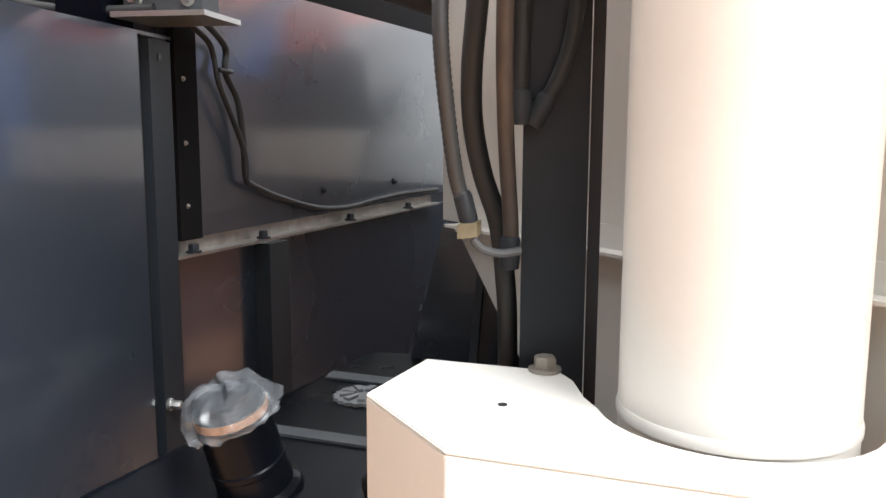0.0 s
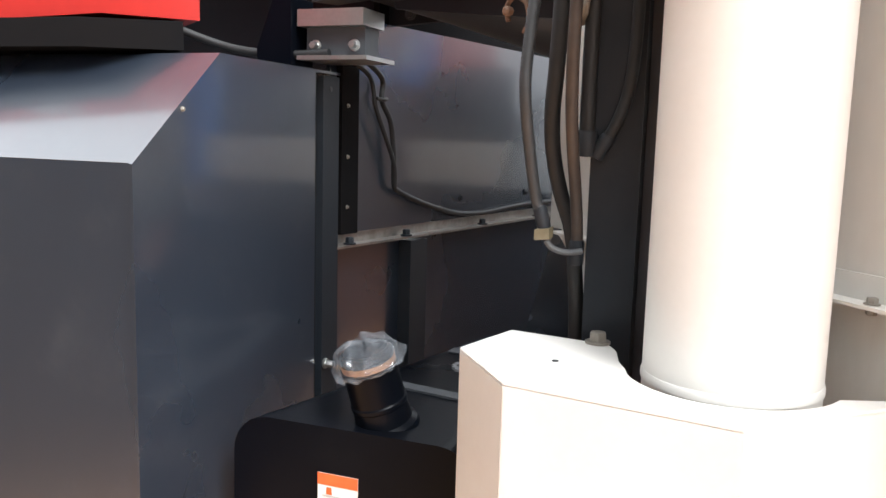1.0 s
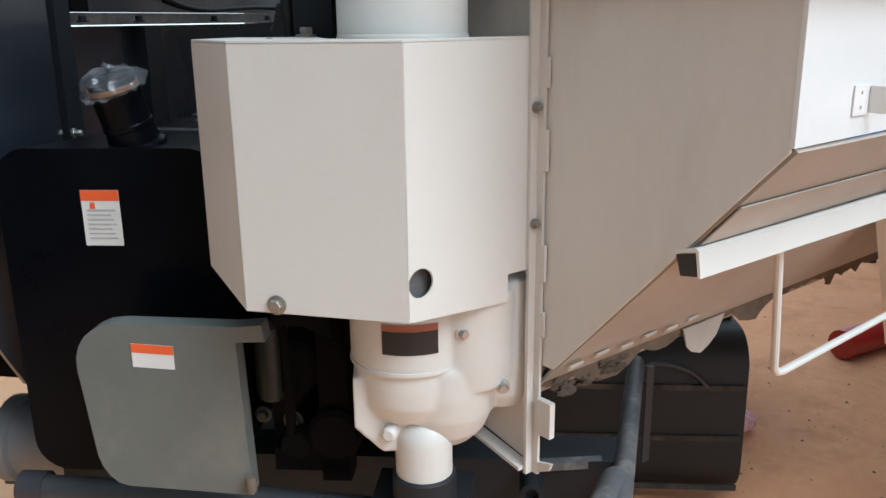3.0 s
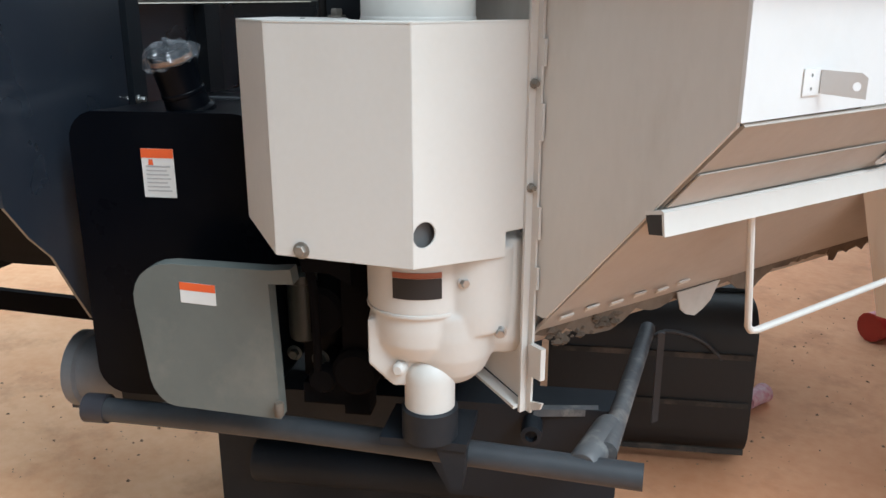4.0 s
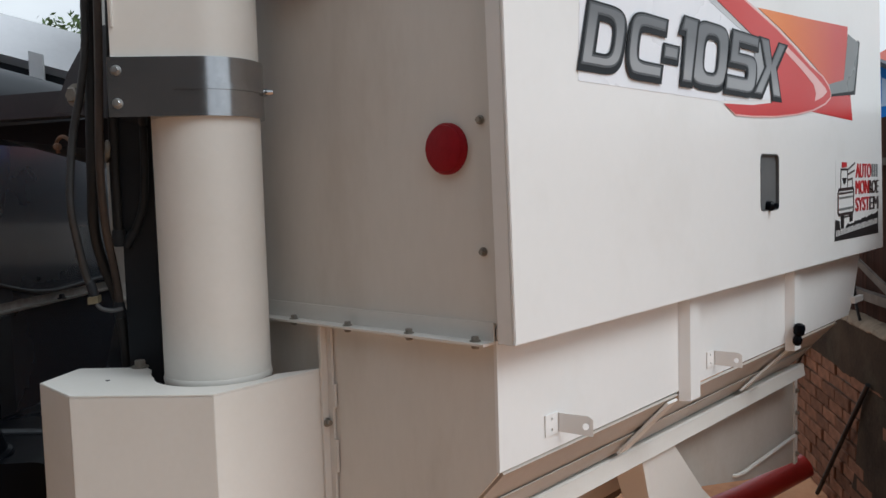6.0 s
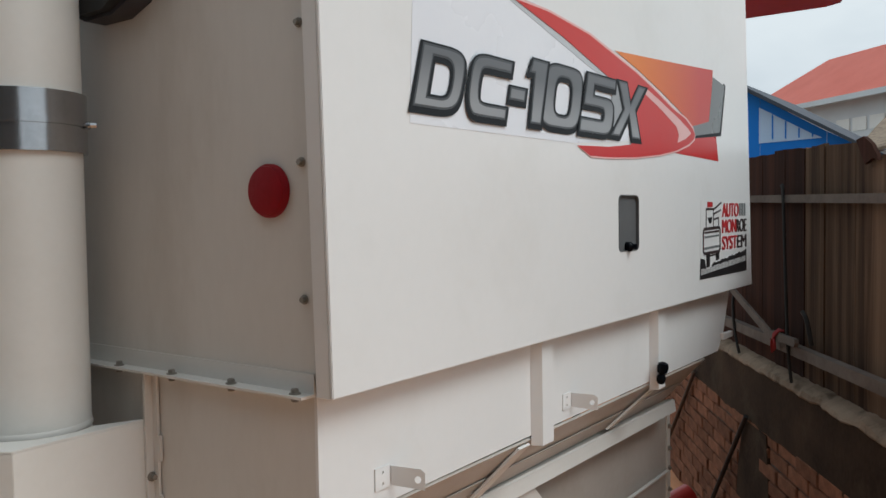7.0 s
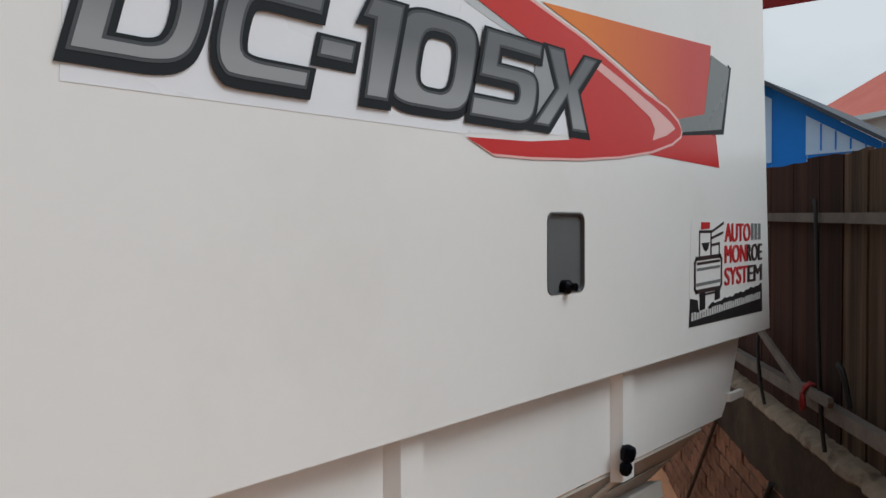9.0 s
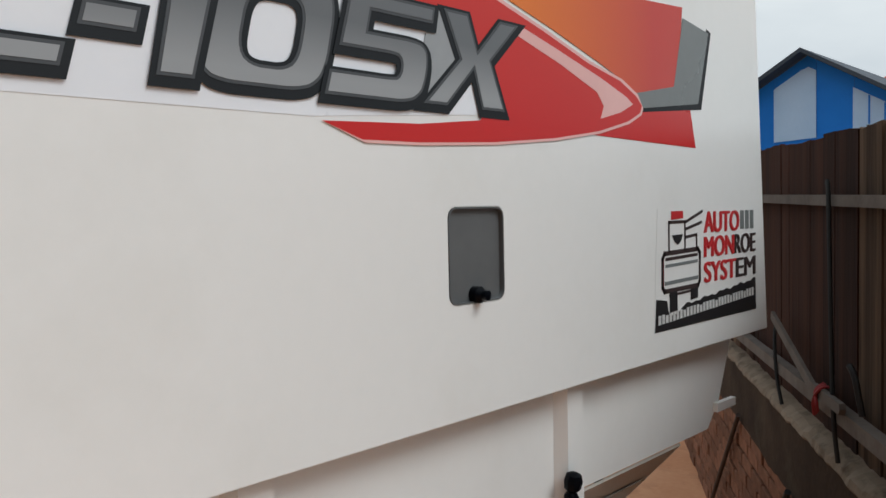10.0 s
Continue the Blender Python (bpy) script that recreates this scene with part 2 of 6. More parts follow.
GREYBAR = mat("worn_grey_bar", (0.055, 0.060, 0.068), (0.04, 0.044, 0.05), rough=0.5, scale=9, bump=0.05, stain=(0.16, 0.14, 0.12), stain_amt=0.4)

OLIVE = mat("grimy_olive_paint", (0.030, 0.033, 0.026), (0.018, 0.020, 0.016), rough=0.5, scale=12, bump=0.06, stain=(0.06, 0.05, 0.04), stain_amt=0.4)
DRUM = mat("dull_grey_drum", (0.20, 0.205, 0.215), (0.15, 0.155, 0.165), rough=0.5, scale=6, bump=0.04, stain=(0.26, 0.22, 0.18), stain_amt=0.4)
DARK_RENDER = mat("mouldy_render", (0.070, 0.045, 0.029), (0.025, 0.017, 0.012), rough=0.95, scale=4, fine=50, bump=0.4, stain=(0.10, 0.080, 0.055), stain_amt=0.55, stain_scale=5, ior=1.25)
# Kept dark so the added wall sends little light back.
SKY_BLOCKER = mat("dark_sky_blocker", (0.068, 0.064, 0.060), (0.05, 0.047, 0.044), rough=0.9, scale=1.5, bump=0.1)


# ---- mesh helpers ----
TURN = radians(47)
CU, CV = Vector((math.cos(TURN), math.sin(TURN), 0)), Vector((-math.sin(TURN), math.cos(TURN), 0))


def C(u, v, z):
    """A point of the chassis frame, which stands at an angle to the swung-out tank."""
    p = CU * u + CV * v
    return Vector((p.x, p.y, z))


def W(x, y, z):
    return Vector((x, y, z))


def thing(name, base, label, category, group="", kind=""):
    ob = new(name)
    ob.location = base
    ob.empty_display_size = 0.05
    return tagged(ob, label, category, group, kind)


def part(name, bm, material, parent=None, label="", angle=35.0, bevel=0.0, seg=2):
    if bevel:
        sharp = [e for e in bm.edges if len(e.link_faces) == 2 and e.calc_face_angle(0) > 0.5]
        bmesh.ops.bevel(bm, geom=sharp, offset=bevel, segments=seg, affect="EDGES", clamp_overlap=True)
    bmesh.ops.recalc_face_normals(bm, faces=bm.faces)
    me = bpy.data.meshes.new(name)
    bm.to_mesh(me)
    bm.free()
    for p in me.polygons:
        p.use_smooth = True
    me.set_sharp_from_angle(angle=radians(angle))
    me.materials.append(material)
    ob = new(name, me)
    if parent:
        ob.parent = parent
        if parent.type == "EMPTY":
            ob.matrix_parent_inverse = Matrix.Translation(parent.location).inverted()
    return tagged(ob, label)


def fresh():
    return bmesh.new()


def slab(bm, pts, off):
    """A flat polygon with thickness."""
    off = Vector(off)
    a = [bm.verts.new(p) for p in pts]
    b = [bm.verts.new(Vector(p) + off) for p in pts]
    bm.faces.new(a)
    bm.faces.new(b[::-1])
    for i in range(len(a)):
        j = (i + 1) % len(a)
        bm.faces.new((a[i], b[i], b[j], a[j]))
    return bm


def box(bm, lo, hi, at=W):
    (a, b, c), (d, e, f) = lo, hi
    return slab(bm, [at(a, b, c), at(d, b, c), at(d, e, c), at(a, e, c)], (0, 0, f - c))


def holed(bm, outer, holes, at, off):
    """A plate with openings: outlines in two coordinates, at() lays them into the world."""
    edges = []
    for ring in (outer, *holes):
        vs = [bm.verts.new(at(*p)) for p in ring]
        edges += [bm.edges.new((vs[i], vs[(i + 1) % len(vs)])) for i in range(len(vs))]
    got = bmesh.ops.triangle_fill(bm, use_beauty=True, edges=edges)
    faces = [g for g in got["geom"] if isinstance(g, bmesh.types.BMFace)]
    up = bmesh.ops.extrude_face_region(bm, geom=faces)
    bmesh.ops.translate(bm, vec=Vector(off), verts=[g for g in up["geom"] if isinstance(g, bmesh.types.BMVert)])
    return bm


def ring(cx, cy, r, n=16, ry=None):
    ry = ry or r
    return [(cx + r * math.cos(2 * math.pi * i / n), cy + ry * math.sin(2 * math.pi * i / n)) for i in range(n)]


def rounded(x0, y0, x1, y1, r, n=5):
    out = []
    for cx, cy, s in ((x1 - r, y1 - r, 0), (x0 + r, y1 - r, 90), (x0 + r, y0 + r, 180), (x1 - r, y0 + r, 270)):
        out += [(cx + r * math.cos(radians(s + 90 * i / n)), cy + r * math.sin(radians(s + 90 * i / n))) for i in range(n + 1)]
    return out


def frame_of(d):
    d = Vector(d).normalized()
    a = Vector((0, 0, 1)) if abs(d.z) < 0.9 else Vector((1, 0, 0))
    x = a.cross(d).normalized()
    return x, d.cross(x), d


def lathe(bm, base, axis, prof, n=20):
    """A turned shape: (radius, height) rows along the axis."""
    x, y, d = frame_of(axis)
    rows = []
    for r, h in prof:
        rows.append([bm.verts.new(Vector(base) + d * h + (x * math.cos(2 * math.pi * i / n) + y * math.sin(2 * math.pi * i / n)) * max(r, 1e-4)) for i in range(n)])
    for a, b in zip(rows, rows[1:]):
        for i in range(n):
            j = (i + 1) % n
            bm.faces.new((a[i], a[j], b[j], b[i]))
    bm.faces.new(rows[0][::-1])
    bm.faces.new(rows[-1])
    return bm


def smooth_line(pts, k=6):
    pts = [Vector(p) for p in pts]
    out = []
    for i in range(len(pts) - 1):
        p0, p1, p2, p3 = pts[max(i - 1, 0)], pts[i], pts[i + 1], pts[min(i + 2, len(pts) - 1)]
        for s in range(k):
            t = s / k
            out.append(0.5 * ((2 * p1) + (p2 - p0) * t + (2 * p0 - 5 * p1 + 4 * p2 - p3) * t * t + (3 * p1 - p0 - 3 * p2 + p3) * t ** 3))
    return out + [pts[-1]]


def tube(bm, pts, r, n=10, k=6, ribs=0.0):
    line = smooth_line(pts, k) if k > 1 else [Vector(p) for p in pts]
    rows, x = [], None
    for i, p in enumerate(line):
        d = (line[min(i + 1, len(line) - 1)] - line[max(i - 1, 0)]).normalized()
        x = frame_of(d)[0] if x is None else (x - d * x.dot(d)).normalized()
        y = d.cross(x)
        q = r * (1 + (ribs if i % 2 else 0))
        rows.append([bm.verts.new(p + (x * math.cos(2 * math.pi * j / n) + y * math.sin(2 * math.pi * j / n)) * q) for j in range(n)])
    for a, b in zip(rows, rows[1:]):
        for j in range(n):
            m = (j + 1) % n
            bm.faces.new((a[j], a[m], b[m], b[j]))
    bm.faces.new(rows[0][::-1])
    bm.faces.new(rows[-1])
    return bm


def bolt(parent, at, axis, r=0.009, h=0.008, material=None, name="bolt"):
    """A hexagon head on a washer."""
    bm = fresh()
    lathe(bm, at, axis, [(r * 1.45, 0), (r * 1.45, h * 0.25), (r * 1.3, h * 0.3)], 14)
    lathe(bm, Vector(at) + Vector(axis).normalized() * h * 0.3, axis, [(r, 0), (r, h * 0.8), (r * 0.85, h)], 6)
    return part(name, bm, material or BRIGHT_STEEL, parent)


# ---- ground ----
def ground_z(x, y):
    return 0.012 * noise.noise((x * 0.9, y * 0.9, 0)) + 0.004 * noise.noise((x * 5, y * 5, 3))


bm = fresh()
steps = [-300, -120, -50, -25, -14, -9] + [-6 + 0.12 * i for i in range(101)] + [9, 14, 25, 50, 120, 300]
grid = [[bm.verts.new((x, y, ground_z(x, y) if max(abs(x), abs(y)) < 7 else 0)) for x in steps] for y in steps]
for r0, r1 in zip(grid, grid[1:]):
    for i in range(len(steps) - 1):
        bm.faces.new((r0[i], r0[i + 1], r1[i + 1], r1[i]))
for f in bm.faces:
    c = f.calc_center_median()
    far = max(abs(c.x), abs(c.y)) > 6.0
    f.material_index = 2 if far else 1 if c.dot(CU) > -0.45 + 0.12 * noise.noise((c.x * 3, c.y * 3, 0)) else 0
ground = part("ground", bm, GROUND, label="dusty reddish-brown bare earth ground with pale patches")
ground.data.materials.append(GROUND_RED)
ground.data.materials.append(GROUND_FAR)
tagged(ground, category="ground", kind="structure")
# crumbs of earth
bm = fresh()
rng = random.Random(21)
for i in range(1500):
    x, y = rng.uniform(-2.6, 0.2), rng.uniform(-1.6, 2.6)
    r = 0.002 + 0.006 * rng.random() ** 4
    c = W(x, y, ground_z(x, y) + r * 0.3)
    q = [c + W(r * rng.uniform(0.6, 1.2) * math.cos(a), r * rng.uniform(0.6, 1.2) * math.sin(a), 0) for a in (0, 1.5, 3.1, 4.6)]
    vs = [bm.verts.new(p) for p in q]
    top = bm.verts.new(c + W(0, 0, r * rng.uniform(0.5, 1.0)))
    for k in range(4):
        bm.faces.new((vs[k], vs[(k + 1) % 4], top))
crumbs = part("earth_crumbs", bm, CLOD, None, "scattered brown crumbs of earth on the ground")
tagged(crumbs, category="gravel", kind="stuff")

# ---- grain tank, swung out ----
TANK_Z = 1.384
tank = thing("grain_tank", (-0.4, 0.6, 0.79), "swung-out cream steel grain tank of a harvester", "grain tank")

# outer side panel with an opening for the latch pocket
bm = fresh()
HOLE = (0.952, 1.545, 1.071, 1.679)
side_line = [(-0.019, TANK_Z), (2.055, TANK_Z), (1.965, 2.46), (-0.045, 2.46)]
holed(bm, side_line, [rounded(*HOLE, 0.014, 3)], lambda y, z: W(0.05, y, z), (-0.006, 0, 0))
slab(bm, [W(0.0439, -0.019, TANK_Z), W(0.0439, -0.0451, 2.46), W(0.0439, -0.033, 2.46), W(0.0439, -0.007, TANK_Z)], (-0.0258, 0, 0))
slab(bm, [W(0.0439, 2.055, TANK_Z), W(0.0439, 1.965, 2.46), W(0.0439, 1.953, 2.46), W(0.0439, 2.043, TANK_Z)], (-0.0418, 0, 0))
side_panel = part("side_panel", bm, PANEL, tank, "smooth off-white painted side panel", bevel=0.0012)

bm = fresh()
box(bm, (0.0360, HOLE[0] - 0.01, HOLE[1] - 0.01), (0.0436, HOLE[2] + 0.01, HOLE[3] + 0.01))
pocket = part("latch_pocket", bm, DARK_GREY, tank, "dark grey recessed latch flap", bevel=0.002)
# Thin dark grey ring lining the pocket opening.
bm = fresh()
holed(bm, rounded(HOLE[0] + 0.0004, HOLE[1] + 0.0004, HOLE[2] - 0.0004, HOLE[3] - 0.0004, 0.0138, 3), [rounded(HOLE[0] + 0.0022, HOLE[1] + 0.0022, HOLE[2] - 0.0022, HOLE[3] - 0.0022, 0.0125, 3)],
      lambda y, z: W(0.0512, y, z), (-0.0075, 0, 0))
part("gasket", bm, DARK_GREY, pocket, "dark grey edging")
bm = fresh()
lathe(bm, (0.0438, 1.01, 1.556), (1, 0, 0), [(0.012, 0), (0.012, 0.012), (0.007, 0.018), (0.007, 0.026), (0.0, 0.028)], 14)
part("latch_knob", bm, BLACK, pocket, "black latch knob")

# upper and lower rear walls
bm = fresh()
box(bm, (-1.19, 0.0, TANK_Z), (0.034, 0.006, 2.46))
part("upper_rear_wall", bm, CREAM_DUSTY, tank, "cream upper rear wall")
bm = fresh()
slab(bm, [W(-0.0065, 0.001, TANK_Z - 0.006), W(-0.0065, 0.001, 1.172), W(-0.355, 0.001, 0.795), W(-0.60, 0.001, 0.795), W(-1.14, 0.001, 1.36), W(-1.17, 0.001, TANK_Z - 0.006)], (0, 0.006, 0))
part("lower_rear_wall", bm, CREAM_DUSTY, tank, "cream hopper rear wall narrowing downwards")
# inner left wall and lid, closing the tank
bm = fresh()
box(bm, (-1.19, 0.0062, TANK_Z), (-1.184, 1.95, 2.46))
part("inner_wall", bm, CREAM, tank)
bm = fresh()
box(bm, (-1.183, 1.944, TANK_Z), (0.0, 1.95, 2.46))
part("front_wall", bm, CREAM, tank)
bm = fresh()
box(bm, (-1.15, -0.02, 2.461), (0.04, 1.96, 2.475))
part("lid", bm, CREAM, tank)
# flange between upper and lower part
bm = fresh()
slab(bm, [W(-1.14, -0.0005, 1.379), W(-1.14, -0.030, 1.379), W(-1.14, -0.030, 1.383), W(-1.14, -0.004, 1.383), W(-1.14, -0.004, 1.412), W(-1.14, -0.0005, 1.412)], (1.138, 0, 0))
flange = part("rear_flange", bm, CREAM, tank, "bolted cream flange", bevel=0.0008, seg=1)
for x in (-0.62, -0.466, -0.317, -0.168, -0.028):
    bolt(tank, (x, -0.017, 1.3835), (0, 0, 1), 0.006, 0.006)
    bolt(tank, (x, -0.017, 1.3785), (0, 0, -1), 0.006, 0.005)
for z in (1.52, 1.72, 1.92, 2.12):
    bolt(tank, (-0.020, -0.0005, z), (0, -1, 0), 0.005, 0.006)

# dark rest for the pipe on the rear wall
bm = fresh()
slab(bm, [W(x, -0.0005, z) for x, z in ((-0.535, 2.000), (-0.50, 1.984), (-0.42, 1.984), (-0.365, 2.004), (-0.340, 2.03), (-0.335, 2.17), (-0.535, 2.17))], (0, -0.040, 0))
rest = part("rest_bracket", bm, BEAM_BROWN, tank, "dark steel rest bracket", bevel=0.006)
bm = fresh()
slab(bm, [W(x, -0.0408, z) for x, z in ((-0.515, 2.000), (-0.49, 1.990), (-0.42, 1.990), (-0.38, 2.008), (-0.36, 2.035), (-0.36, 2.15), (-0.515, 2.15))], (0, -0.018, 0))
part("rest_pad", bm, RUBBER, rest, "black rubber pad", bevel=0.005)

# round red reflector
refl = W(-0.086, -0.0005, 1.68)
bm = fresh()
lathe(bm, refl, (0, -1, 0), [(0.0405, 0), (0.0405, 0.006), (0.038, 0.010)], 36)
reflector = part("reflector", bm, LENS_RED, tank, "round red plastic reflector")
bm = fresh()
lathe(bm, refl + W(0, -0.0102, 0), (0, -1, 0), [(0.037, 0), (0.036, 0.003), (0.027, 0.0055), (0.001, 0.0065)], 36)
part("reflector_lens", bm, LENS_RED, reflector)

# lower side panel, ribs, brackets
bm = fresh()
slab(bm, [W(0, 0, TANK_Z + 0.02), W(0, 0, 1.178), W(0, 0.62, 1.181), W(0, 1.845, 1.180), W(0, 1.902, 1.236), W(0, 1.985, TANK_Z + 0.02)], (-0.006, 0, 0))
slab(bm, [W(0.0002, 0, TANK_Z + 0.02), W(0.0002, 1.9, TANK_Z + 0.02), W(0.036, 1.9, TANK_Z + 0.02), W(0.036, 0, TANK_Z + 0.02)], (0, 0, 0.004))
part("lower_side_panel", bm, PANEL, tank, "off-white lower side panel", bevel=0.001, seg=1)
for y, low in ((0.652, 1.160), (1.292, 1.160)):
    bm = fresh()
    slab(bm, [W(0.0005, y - 0.033, 1.383), W(0.022, y - 0.022, 1.383), W(0.022, y + 0.025, 1.383), W(0.0005, y + 0.028, 1.383)], (0, 0, low - 1.383))
    part("stiffening_rib", bm, PANEL, tank, bevel=0.002)
for y, z in ((0.165, 1.222), (0.80, 1.222)):
    bm = fresh()
    holed(bm, [(y - 0.042, z - 0.018), (y - 0.004, z - 0.018), (y - 0.004, z + 0.018), (y - 0.042, z + 0.018)],
          [ring(y - 0.024, z + 0.009, 0.0028, 8), ring(y - 0.024, z - 0.009, 0.0028, 8)], lambda a, b: W(0.0005, a, b), (0.002, 0, 0))
    bracket = part("catch_bracket", bm, PANEL, tank, bevel=0.0)
    bm = fresh()
    d = W(0.045, 0.014, 0).normalized()
    holed(bm, [(0, z - 0.016), (0.058, z - 0.020), (0.058, z + 0.008), (0.050, z + 0.014), (0, z + 0.016)], [ring(0.046, z - 0.004, 0.006, 12)],
          lambda a, b: W(0.0026, y - 0.004, b - 0) + d * a, (0.0022, -0.0016, 0))
    part("catch_tongue", bm, PANEL, bracket, bevel=0.0)
bm = fresh()
lathe(bm, (0.030, 1.262, 1.178), (0.15, 0, 1), [(0.007, 0), (0.012, 0.006), (0.013, 0.018), (0.008, 0.026), (0.014, 0.032), (0.016, 0.046), (0.013, 0.056), (0.005, 0.060)], 9)
part("clamp_knob", bm, BLACK, tank, "black plastic clamping knob")
bm = fresh()
slab(bm, [W(0.0005, 1.87, 1.214), W(0.0005, 1.965, 1.214), W(0.0005, 1.965, 1.232), W(0.0005, 1.87, 1.234)], (0.012, 0, 0))
part("front_catch", bm, PANEL, tank, bevel=0.002)

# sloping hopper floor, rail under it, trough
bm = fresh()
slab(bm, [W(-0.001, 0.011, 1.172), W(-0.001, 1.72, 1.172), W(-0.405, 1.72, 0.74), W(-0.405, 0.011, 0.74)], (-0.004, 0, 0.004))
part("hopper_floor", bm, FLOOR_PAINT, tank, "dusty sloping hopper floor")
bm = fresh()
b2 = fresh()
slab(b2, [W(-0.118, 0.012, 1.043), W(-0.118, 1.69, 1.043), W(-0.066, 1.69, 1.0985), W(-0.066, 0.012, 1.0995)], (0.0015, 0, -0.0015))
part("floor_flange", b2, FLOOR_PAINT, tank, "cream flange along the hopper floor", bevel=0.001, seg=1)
for (x0, y0, z0), (x1, y1, z1) in (((-0.095, 1.185, 1.056), (-0.004, 1.295, 1.162)), ((-0.095, 0.522, 1.056), (-0.004, 0.572, 1.166))):
    b2 = fresh()
    slab(b2, [W(x0, y0, z0), W(x1, y1, z1), W(x1, y1 + 0.044, z1), W(x0, y0 + 0.044, z0)], (0.004, 0, -0.004))
    part("brace_strip", b2, CREAM, tank, bevel=0.001, seg=1)
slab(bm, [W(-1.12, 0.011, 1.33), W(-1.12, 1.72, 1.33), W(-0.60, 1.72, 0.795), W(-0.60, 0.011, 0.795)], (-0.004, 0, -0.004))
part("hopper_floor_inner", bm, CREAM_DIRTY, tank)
bm = fresh()
slab(bm, [W(-0.146, 0.0, 1.033), W(-0.116, 0.0, 1.040), W(-0.111, 0.0, 1.037), W(-0.106, 0.0, 1.002), W(-0.110, 0.0, 1.002), W(-0.115, 0.0, 1.034), W(-0.146, 0.0, 1.027)], (0.022, 1.69, 0))
rail = part("lower_rail", bm, CREAM, tank, "cream folded steel rail", bevel=0.001, seg=1)
# Black plate closes the end, painted as the rail's dark hollow.
bm = fresh()
slab(bm, [W(-0.1445, 0.0005, 1.0265), W(-0.1165, 0.0005, 1.033), W(-0.1115, 0.0005, 1.003), W(-0.136, 0.0005, 0.999)], (0, 0.004, 0))
part("rail_end", bm, BLACK_INK, rail, "black plate for the dark inside of the rail")
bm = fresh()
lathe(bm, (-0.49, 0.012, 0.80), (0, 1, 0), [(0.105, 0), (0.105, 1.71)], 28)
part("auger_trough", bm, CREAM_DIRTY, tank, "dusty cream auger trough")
for i in range(6):
    bm = fresh()
    y = 0.03 + 0.062 * i
    z = 0.80 + 0.004 * (i % 2)
    slab(bm, [W(-0.352, y, z - 0.012), W(-0.352, y + 0.030, z - 0.011), W(-0.345, y + 0.030, z - 0.003), W(-0.345, y, z - 0.004)], (0.003, 0, -0.002))
    part("trough_clip", bm, CREAM, tank, bevel=0.001, seg=1)
# torn rubber seal along the trough
bm = fresh()
rng = random.Random(4)
y = 0.02
while y < 1.66:
    step = rng.uniform(0.04, 0.20)
    d = rng.uniform(0.0, 0.014) if rng.random() < 0.75 else rng.uniform(0.015, 0.032)
    q = [W(-0.389, y, 0.757), W(-0.389, y + step, 0.757)]
    k = 5
    for j in range(k + 1):
        f = 1 - j / k
        sag = d * math.sin(math.pi * f) ** 0.7 + rng.uniform(0, 0.007)
        q.append(W(-0.397 + rng.uniform(-0.004, 0.004), y + step * f, 0.745 - sag))
    slab(bm, q, (-0.003, 0, 0))
    y += step - 0.004
tagged(part("seal_strip", bm, SEAL, tank, "frayed brownish seal strip"), kind="stuff")
# clumps of chaff caught on the seal, and a torn flap
bm = fresh()
rng = random.Random(31)
for k in range(34):
    c = W(-0.392 + rng.uniform(-0.006, 0.004), 0.04 + 0.20 * rng.random() ** 1.2, 0.745 + rng.uniform(-0.026, 0.008))
    r = rng.uniform(0.004, 0.013)
    tips = [bm.verts.new(c + W(x * r * rng.uniform(0.5, 1.1), y * r * rng.uniform(0.8, 1.8), z * r * rng.uniform(0.5, 1.0))) for x, y, z in ((1, 0, 0), (0, 1, 0), (-1, 0, 0), (0, -1, 0), (0, 0, 1), (0, 0, -1))]
    for a in range(4):
        bm.faces.new((tips[a], tips[(a + 1) % 4], tips[4]))
        bm.faces.new((tips[(a + 1) % 4], tips[a], tips[5]))
tagged(part("chaff_clumps", bm, BARK, tank, "brown clumps of chaff on the seal", angle=10), kind="stuff")
bm = fresh()
slab(bm, [W(-0.386, y, z) for y, z in ((0.385, 0.756), (0.40, 0.716), (0.418, 0.702), (0.446, 0.693), (0.472, 0.703), (0.495, 0.718), (0.52, 0.757))], (0.003, 0, 0))
part("torn_flap", bm, CREAM_DIRTY, tank, "torn pale flap of the seal", bevel=0.0)
# lower box under the rail
bm = fresh()
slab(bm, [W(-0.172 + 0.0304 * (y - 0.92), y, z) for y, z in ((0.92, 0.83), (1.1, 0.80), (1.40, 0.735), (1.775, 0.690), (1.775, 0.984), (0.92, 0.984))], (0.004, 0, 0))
# Darker than the rail: the overhang's shadow is put into its colour.
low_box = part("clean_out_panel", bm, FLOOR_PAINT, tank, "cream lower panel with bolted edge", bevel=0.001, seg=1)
bm = fresh()
slab(bm, [W(-0.1423, 1.752, 0.688), W(-0.1415, 1.778, 0.688), W(-0.1415, 1.778, 0.99), W(-0.1423, 1.752, 0.99)], (0.005, 0, 0))
part("edge_flange", bm, CREAM, low_box, bevel=0.001, seg=1)
for z in (0.72, 0.79, 0.856, 0.93):
    bolt(low_box, (-0.1370, 1.766, z), (1, 0, 0), 0.006, 0.007)
bm = fresh()
slab(bm, [W(-0.112, 0.665, 1.004), W(-0.112, 0.83, 0.99), W(-0.132, 1.03, 0.82), W(-0.15, 1.26, 0.66), W(-0.15, 0.85, 0.66), W(-0.132, 0.755, 0.82)], (-0.004, 0, 0))
slab(bm, [W(-0.112, 0.664, 1.004), W(-0.132, 0.754, 0.82), W(-0.15, 0.849, 0.66), W(-0.158, 0.845, 0.66), W(-0.14, 0.66, 1.004)], (-0.05, 0, 0))
